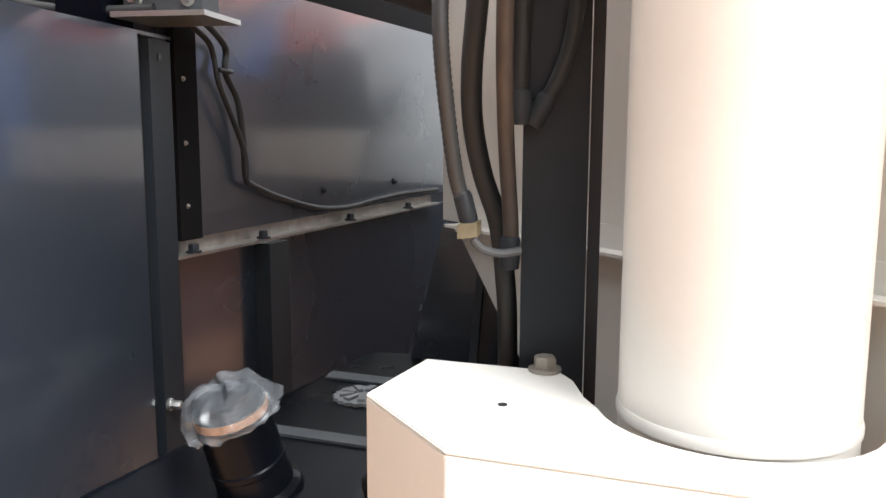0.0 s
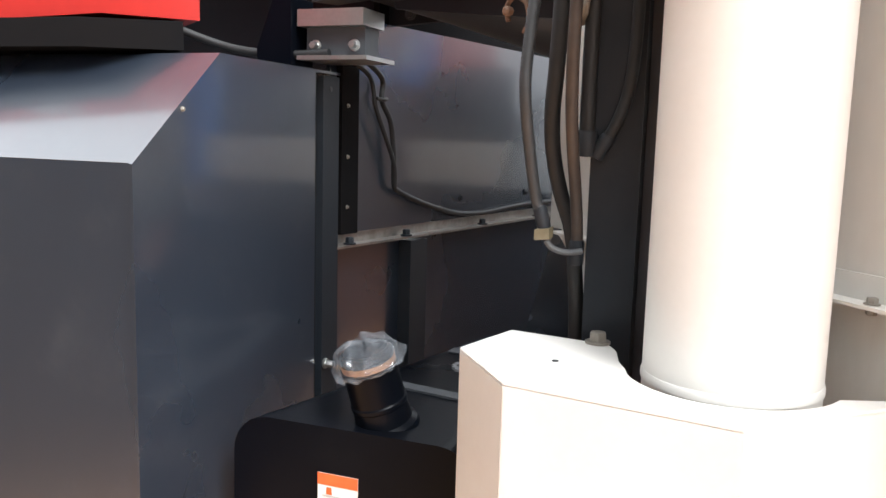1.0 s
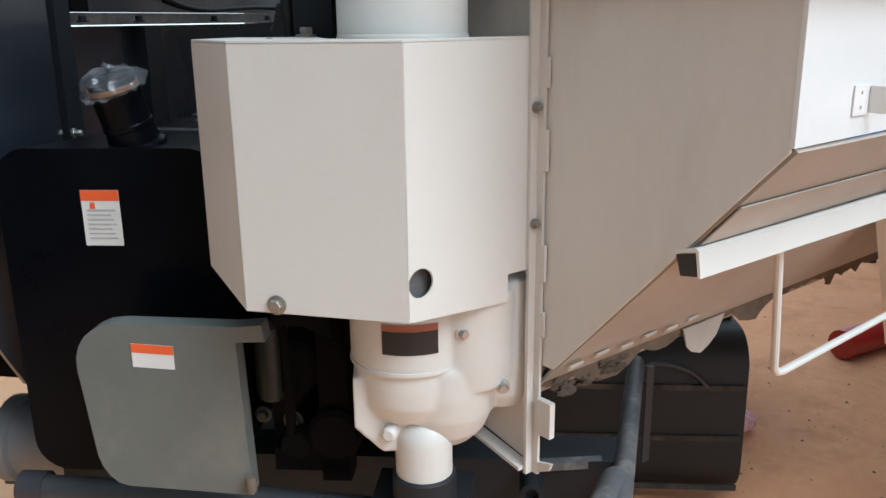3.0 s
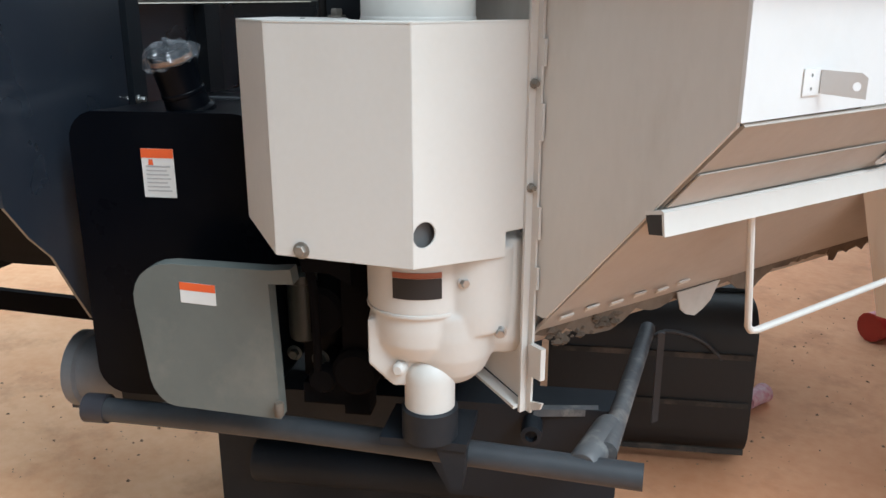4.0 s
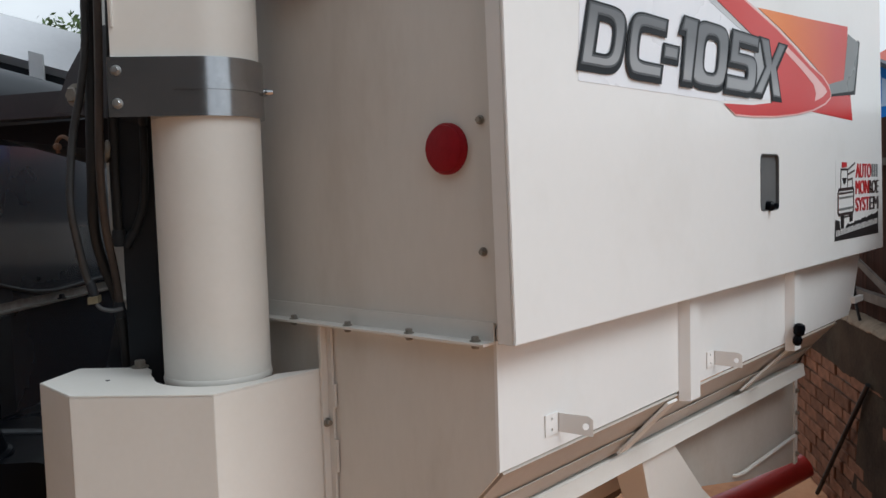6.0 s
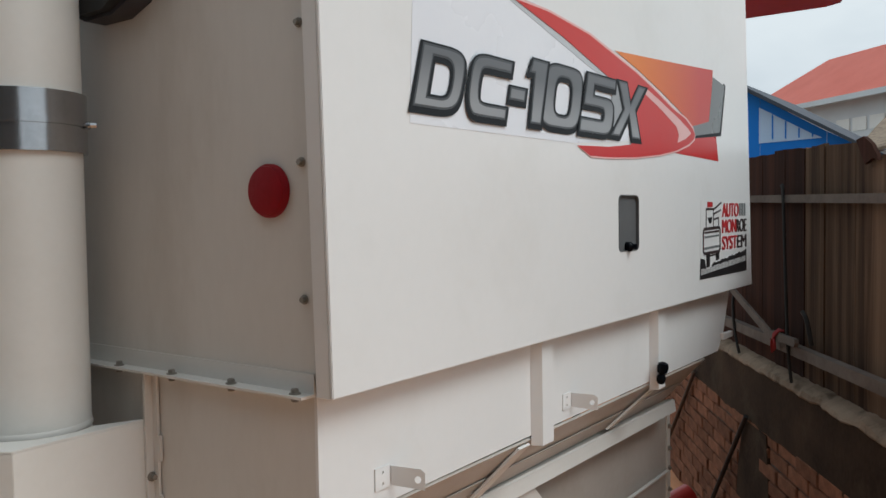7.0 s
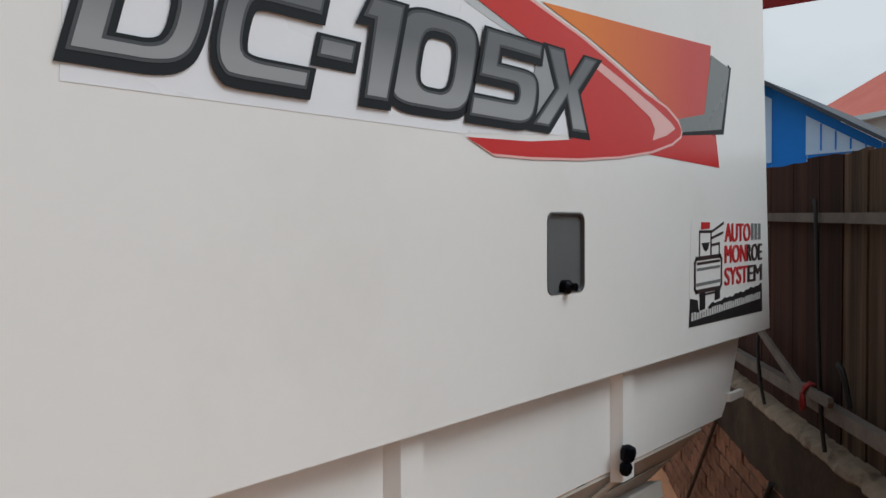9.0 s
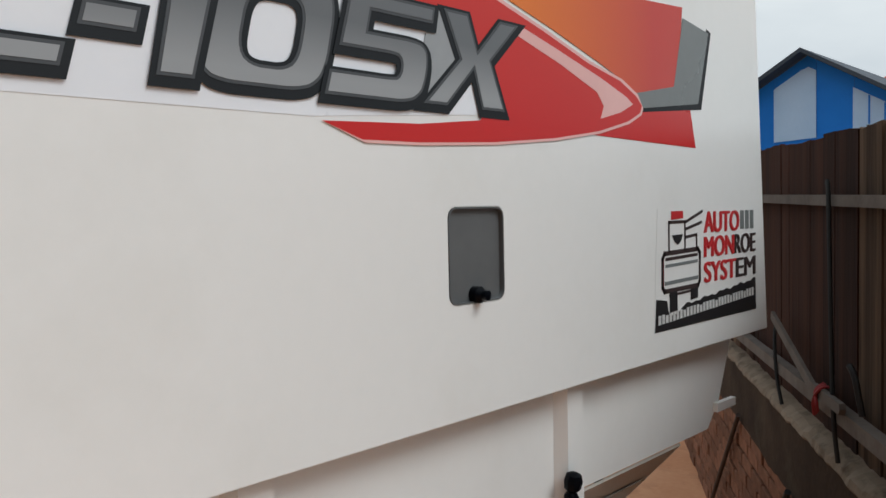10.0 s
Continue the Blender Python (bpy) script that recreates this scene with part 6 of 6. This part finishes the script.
while s < 4.2:
    w = rng.choice((0.075, 0.10, 0.12, 0.14, 0.165)) * rng.uniform(0.92, 1.08)
    top_z = 1.868 + 0.024 * max(s, -0.6) + rng.uniform(-0.006, 0.006) - (0.055 if s < -0.62 else 0)
    o = rng.uniform(-0.042, -0.037)
    bm = fresh()
    a, b = s + 0.0005, s + w - rng.uniform(0.0005, 0.0025)
    lean = rng.uniform(-0.006, 0.006)
    t0, t1 = top_z + rng.uniform(-0.005, 0.005), top_z + rng.uniform(-0.005, 0.005)
    tw = rng.uniform(-0.003, 0.003)
    front = [F(a, o, 0.985), F(b, o + tw, 0.985), F(b + lean, o + tw, t1), F(0.4 * a + 0.6 * b + lean, o, 0.5 * (t0 + t1) + rng.uniform(-0.006, 0.004)), F(a + lean, o, t0)]
    slab(bm, front, -FN * 0.018)
    part("plank", bm, PLANK_RED if rng.random() < (0.9 if s > 0.02 else 0.12) else PLANK, fence, bevel=0.0)
    s += w
# split, ragged plank end
bm = fresh()
slab(bm, [F(-0.55, -0.03, 1.855), F(-0.60, -0.03, 1.862), F(-0.655, -0.03, 1.835), F(-0.69, -0.03, 1.800), F(-0.70, -0.03, 1.782), F(-0.66, -0.03, 1.79), F(-0.61, -0.03, 1.775)], FN * 0.012)
part("plank", bm, PLANK_RED, fence, bevel=0.0)

# plaster band under the coping, with a broken lower edge
bm = fresh()
rng = random.Random(8)
low = [(-1.6 + 0.05 * i, 0.708 + 0.014 * noise.noise((i * 0.2, 1, 0)) + rng.uniform(-0.005, 0.005)) for i in range(111)]
slab(bm, [F(a, -0.0045, b) for a, b in low] + [F(3.9, -0.0045, 0.956), F(-1.6, -0.0045, 0.956)], FN * 0.0145)
part("plaster_band", bm, DARK_RENDER, wall_ob, "dark mouldy plaster band", bevel=0.0)
bm = fresh()
tube(bm, [F(2.13, 0.05, 0.015), F(1.75, 0.04, 0.36), F(1.31, 0.028, 0.76)], 0.011, 8, 4)
rod2 = part("rusty_rod", bm, BROWN_HOSE, None, "rusty brown iron rod leaning on the wall", angle=60)
tagged(rod2, category="iron rod")
bm = fresh()
tube(bm, [F(1.06, 0.05, 0.015), F(0.75, 0.04, 0.36), F(0.42, 0.026, 0.73)], 0.011, 8, 4)
tagged(part("rusty_rod", bm, RUBBER, None, "dark iron rod leaning on the wall", angle=60), category="iron rod")
# Dark ragged strip running down the wall below the band.
bm = fresh()
rng = random.Random(12)
side_a = [(0.50 + 0.04 * k + rng.uniform(-0.02, 0.02), 0.70 - 0.115 * k) for k in range(7)]
side_b = [(0.19 - 0.01 * k + rng.uniform(-0.025, 0.025), 0.70 - 0.115 * k) for k in range(7)]
slab(bm, [F(a, -0.0045, max(b, 0.0)) for a, b in side_a + side_b[::-1]], FN * 0.0165)
part("plaster_patch", bm, DARK_RENDER, wall_ob, "dark patch on the wall face")

# bricks on the visible face, shared mesh
bm = fresh()
box(bm, (0.0, 0.0, 0.0), (0.196, 0.02, 0.058), lambda a, b, c: FD * a + FN * b + W(0, 0, c))
bmesh.ops.bevel(bm, geom=bm.edges[:], offset=0.004, segments=1, affect="EDGES")
bmesh.ops.recalc_face_normals(bm, faces=bm.faces)
brick_me = bpy.data.meshes.new("brick")
bm.to_mesh(brick_me)
bm.free()
brick_me.materials.append(BRICKM)
rng = random.Random(3)
inv = Matrix.Translation(wall_ob.location).inverted()
for row in range(11):
    for k in range(22):
        s = -0.95 + 0.208 * k + (0.104 if row % 2 else 0)
        ob = new("brick", brick_me)
        ob.parent = wall_ob
        ob.matrix_parent_inverse = inv
        ob.location = F(s + rng.uniform(-0.004, 0.004), -0.012 + rng.uniform(-0.005, 0.006), 0.006 + 0.0655 * row + rng.uniform(-0.002, 0.002))

# ---- plain unseen wall behind the camera, added to block sky from rear faces ----
bm = fresh()
box(bm, (-2.4, -3.15, 0), (4.5, -2.95, 4.6))
back_wall = part("wall_south", bm, SKY_BLOCKER, None, "plain unseen dark wall added to block sky light")
tagged(back_wall, category="wall", kind="structure")

# ---- striped shed, house, canopy, tree ----
shed = thing("striped_shed", W(-1.96, 8.2, 0), "small gabled shed clad in blue and pale striped sheets", "shed")


def shed_top(x):
    return 3.04 - 0.595 * abs(x + 1.96)


for x0, x1 in ((-4.0, -3.4), (-3.4, -2.8), (-2.8, -2.26), (-2.26, -1.88), (-1.88, -1.55), (-1.55, -0.9), (-0.9, 0.0)):
    pts = [(x0, 0.0), (x1 - 0.004, 0.0), (x1 - 0.004, max(shed_top(x1), 1.9))]
    if x0 < -1.96 < x1:
        pts.append((-1.96, 3.04))
    pts.append((x0, max(shed_top(x0), 1.9)))
    bm = fresh()
    slab(bm, [W(a, 8.2, b) for a, b in pts], (0, 0.01, 0))
    part("wall_sheet", bm, BLUE, shed)
for x0, x1 in ((-3.05, -2.66), (-2.27, -1.88), (-1.56, -0.95)):
    ts = [x0 + (x1 - x0) * k / 6 for k in range(7)]
    bm = fresh()
    slab(bm, [W(x0, 8.19, 2.25 if x0 < -2 else 2.325), W(x1, 8.19, 2.27 if x0 < -2 else 2.345)] + [W(a, 8.19, max(shed_top(a) - 0.10, 2.352)) for a in reversed(ts)], (0, 0.006, 0))
    pale = part("pale_sheet", bm, PALE_BLUE, shed, "pale blue stripe")
    for k in range(1, 5):
        if x0 > -1.6:
            a = x0 + 0.13 * k
            bm = fresh()
            box(bm, (a, 8.184, 2.36), (a + 0.014, 8.189, max(shed_top(a) - 0.11, 2.40)))
            part("sheet_rib", bm, BLUE, pale)
for sgn in (-1, 1):
    bm = fresh()
    e = -1.96 + sgn * 1.75
    zt, ze = 3.05, 3.05 - 0.595 * 1.75
    slab(bm, [W(-1.96, 8.0, zt), W(e, 8.0, ze), W(e, 11.5, ze), W(-1.96, 11.5, zt)], (0, 0, 0.04))
    part("roof_sheet", bm, SLATE, shed, bevel=0.004)

house = thing("house", W(-2.0, 24, 0), "pale house with an orange-red hipped tile roof", "house")
bm = fresh()
HK, HE, HN = W(-7.14, 25.94, 0), W(0.747, -0.665, 0), W(0.665, 0.747, 0)


def Hs(e, n, z):
    """Along the house front, inwards, up."""
    p = HK + HE * e + HN * n
    return W(p.x, p.y, z)


slab(bm, [Hs(0.5, 0.5, 0), Hs(11.5, 0.5, 0), Hs(11.5, 3.5, 0), Hs(0.5, 3.5, 0)], (0, 0, 4.495))
part("wall", bm, HOUSE_WALL, house)
bm = fresh()
q = [Hs(0, 0, 4.50), Hs(12, 0, 4.50), Hs(12, 4, 4.50), Hs(0, 4, 4.50)]
r0, r1 = Hs(2, 2, 6.04), Hs(10, 2, 6.04)
vs = [bm.verts.new(p) for p in (*q, r0, r1)]
for f in ((0, 1, 5, 4), (1, 2, 5), (2, 3, 4, 5), (3, 0, 4), (3, 2, 1, 0)):
    bm.faces.new([vs[k] for k in f])
part("roof", bm, ROOF_RED, house, "orange-red tile roof", angle=10)
bm = fresh()
for a, b in zip(q, q[1:] + q[:1]):
    d = (b - a).normalized()
    n = W(d.y, -d.x, 0)
    slab(bm, [a + n * 0.02, b + n * 0.02, b + n * 0.10, a + n * 0.10], (0, 0, -0.14))
part("gutter", bm, HOUSE_WALL, house, "pale fascia board")
hd, hn = HE, -HN
for k in range(6):
    b0 = Hs(4.3 + 0.62 * k, 0.5, 3.62)
    bm = fresh()
    slab(bm, [b0, b0 + hd * 0.5, b0 + hd * 0.5 + W(0, 0, 0.34), b0 + W(0, 0, 0.34)], hn * 0.03)
    vent = part("vent_block", bm, PANEL, house, "white vent block")

eave = thing("outbuilding", W(0.6, 8.8, 0), "low outbuilding with a brownish-red roof and a cream fascia", "outbuilding")
bm = fresh()
slab(bm, [W(-0.66, 8.3, 2.03), W(1.6, 8.3, 2.50), W(1.6, 8.3, 2.62), W(-0.50, 8.3, 2.17)], (0, 0.06, 0))
part("fascia", bm, CREAM, eave, "cream fascia board", bevel=0.006)
bm = fresh()
slab(bm, [W(-0.72, 8.24, 2.10), W(-0.50, 8.24, 2.18), W(1.6, 8.24, 2.63), W(1.6, 11.0, 3.2), W(-0.72, 11.0, 2.8)], (0, 0, 0.03))
part("roof", bm, COPING, eave, "brownish roof sheet")
bm = fresh()
box(bm, (-0.4, 8.5, 0), (1.6, 8.6, 2.08))
part("wall", bm, HOUSE_WALL, eave)

canopy = thing("sun_canopy", W(-0.6, 3.7, 2.72), "dark red sun canopy at the machine's front", "canopy")
bm = fresh()
slab(bm, [W(-1.6, 4.0, 2.717), W(-0.10, 4.0, 2.717), W(-0.02, 3.97, 2.722), W(0.01, 3.90, 2.735), W(-0.02, 3.35, 2.76), W(-1.6, 3.3, 2.76)], (0, 0, 0.06))
part("canopy_cloth", bm, RED_CLOTH, canopy, bevel=0.015, seg=3)
bm = fresh()
tube(bm, [W(-1.45, 3.7, 0), W(-1.45, 3.7, 2.735)], 0.025, 12, 1)
part("canopy_pole", bm, CHAR_MATT, canopy)

tree = thing("tree", W(-9.9, 4.3, 0), "leafy green tree behind the machine", "tree")
bm = fresh()
tube(bm, [W(-9.9, 4.3, 0), W(-9.85, 4.3, 1.2), W(-10.0, 4.4, 2.3), W(-9.8, 4.3, 3.2)], 0.11, 10, 4)
for k in range(6):
    a = k * 1.05
    tube(bm, [W(-9.9, 4.3, 2.0 + 0.15 * k), W(-9.9 + 0.5 * math.cos(a), 4.3 + 0.5 * math.sin(a), 2.6 + 0.15 * k), W(-9.9 + 1.0 * math.cos(a), 4.3 + 1.0 * math.sin(a), 3.0 + 0.12 * k)], 0.04, 6, 3)
part("trunk", bm, BARK, tree)
bm = fresh()
rng = random.Random(5)
for k in range(9000):
    a, b = rng.uniform(0, 2 * math.pi), rng.uniform(-1, 1)
    r = 1.25 * rng.random() ** 0.4 * (0.75 + 0.4 * noise.noise((math.cos(a) * 2, math.sin(a) * 2, b * 2)))
    c = W(-9.9 + r * math.cos(a) * math.sqrt(1 - b * b) * 1.2, 4.3 + r * math.sin(a) * math.sqrt(1 - b * b) * 1.2, 3.15 + r * b * 0.85)
    u = W(rng.uniform(-1, 1), rng.uniform(-1, 1), rng.uniform(-1, 1)).normalized() * 0.05
    v = u.cross(W(rng.uniform(-1, 1), rng.uniform(-1, 1), rng.uniform(-1, 1)).normalized()) * 0.6
    bm.faces.new([bm.verts.new(c + d) for d in (-u, v, u, -v)])
crown = part("crown", bm, LEAF, tree, "crown of many small leaves")
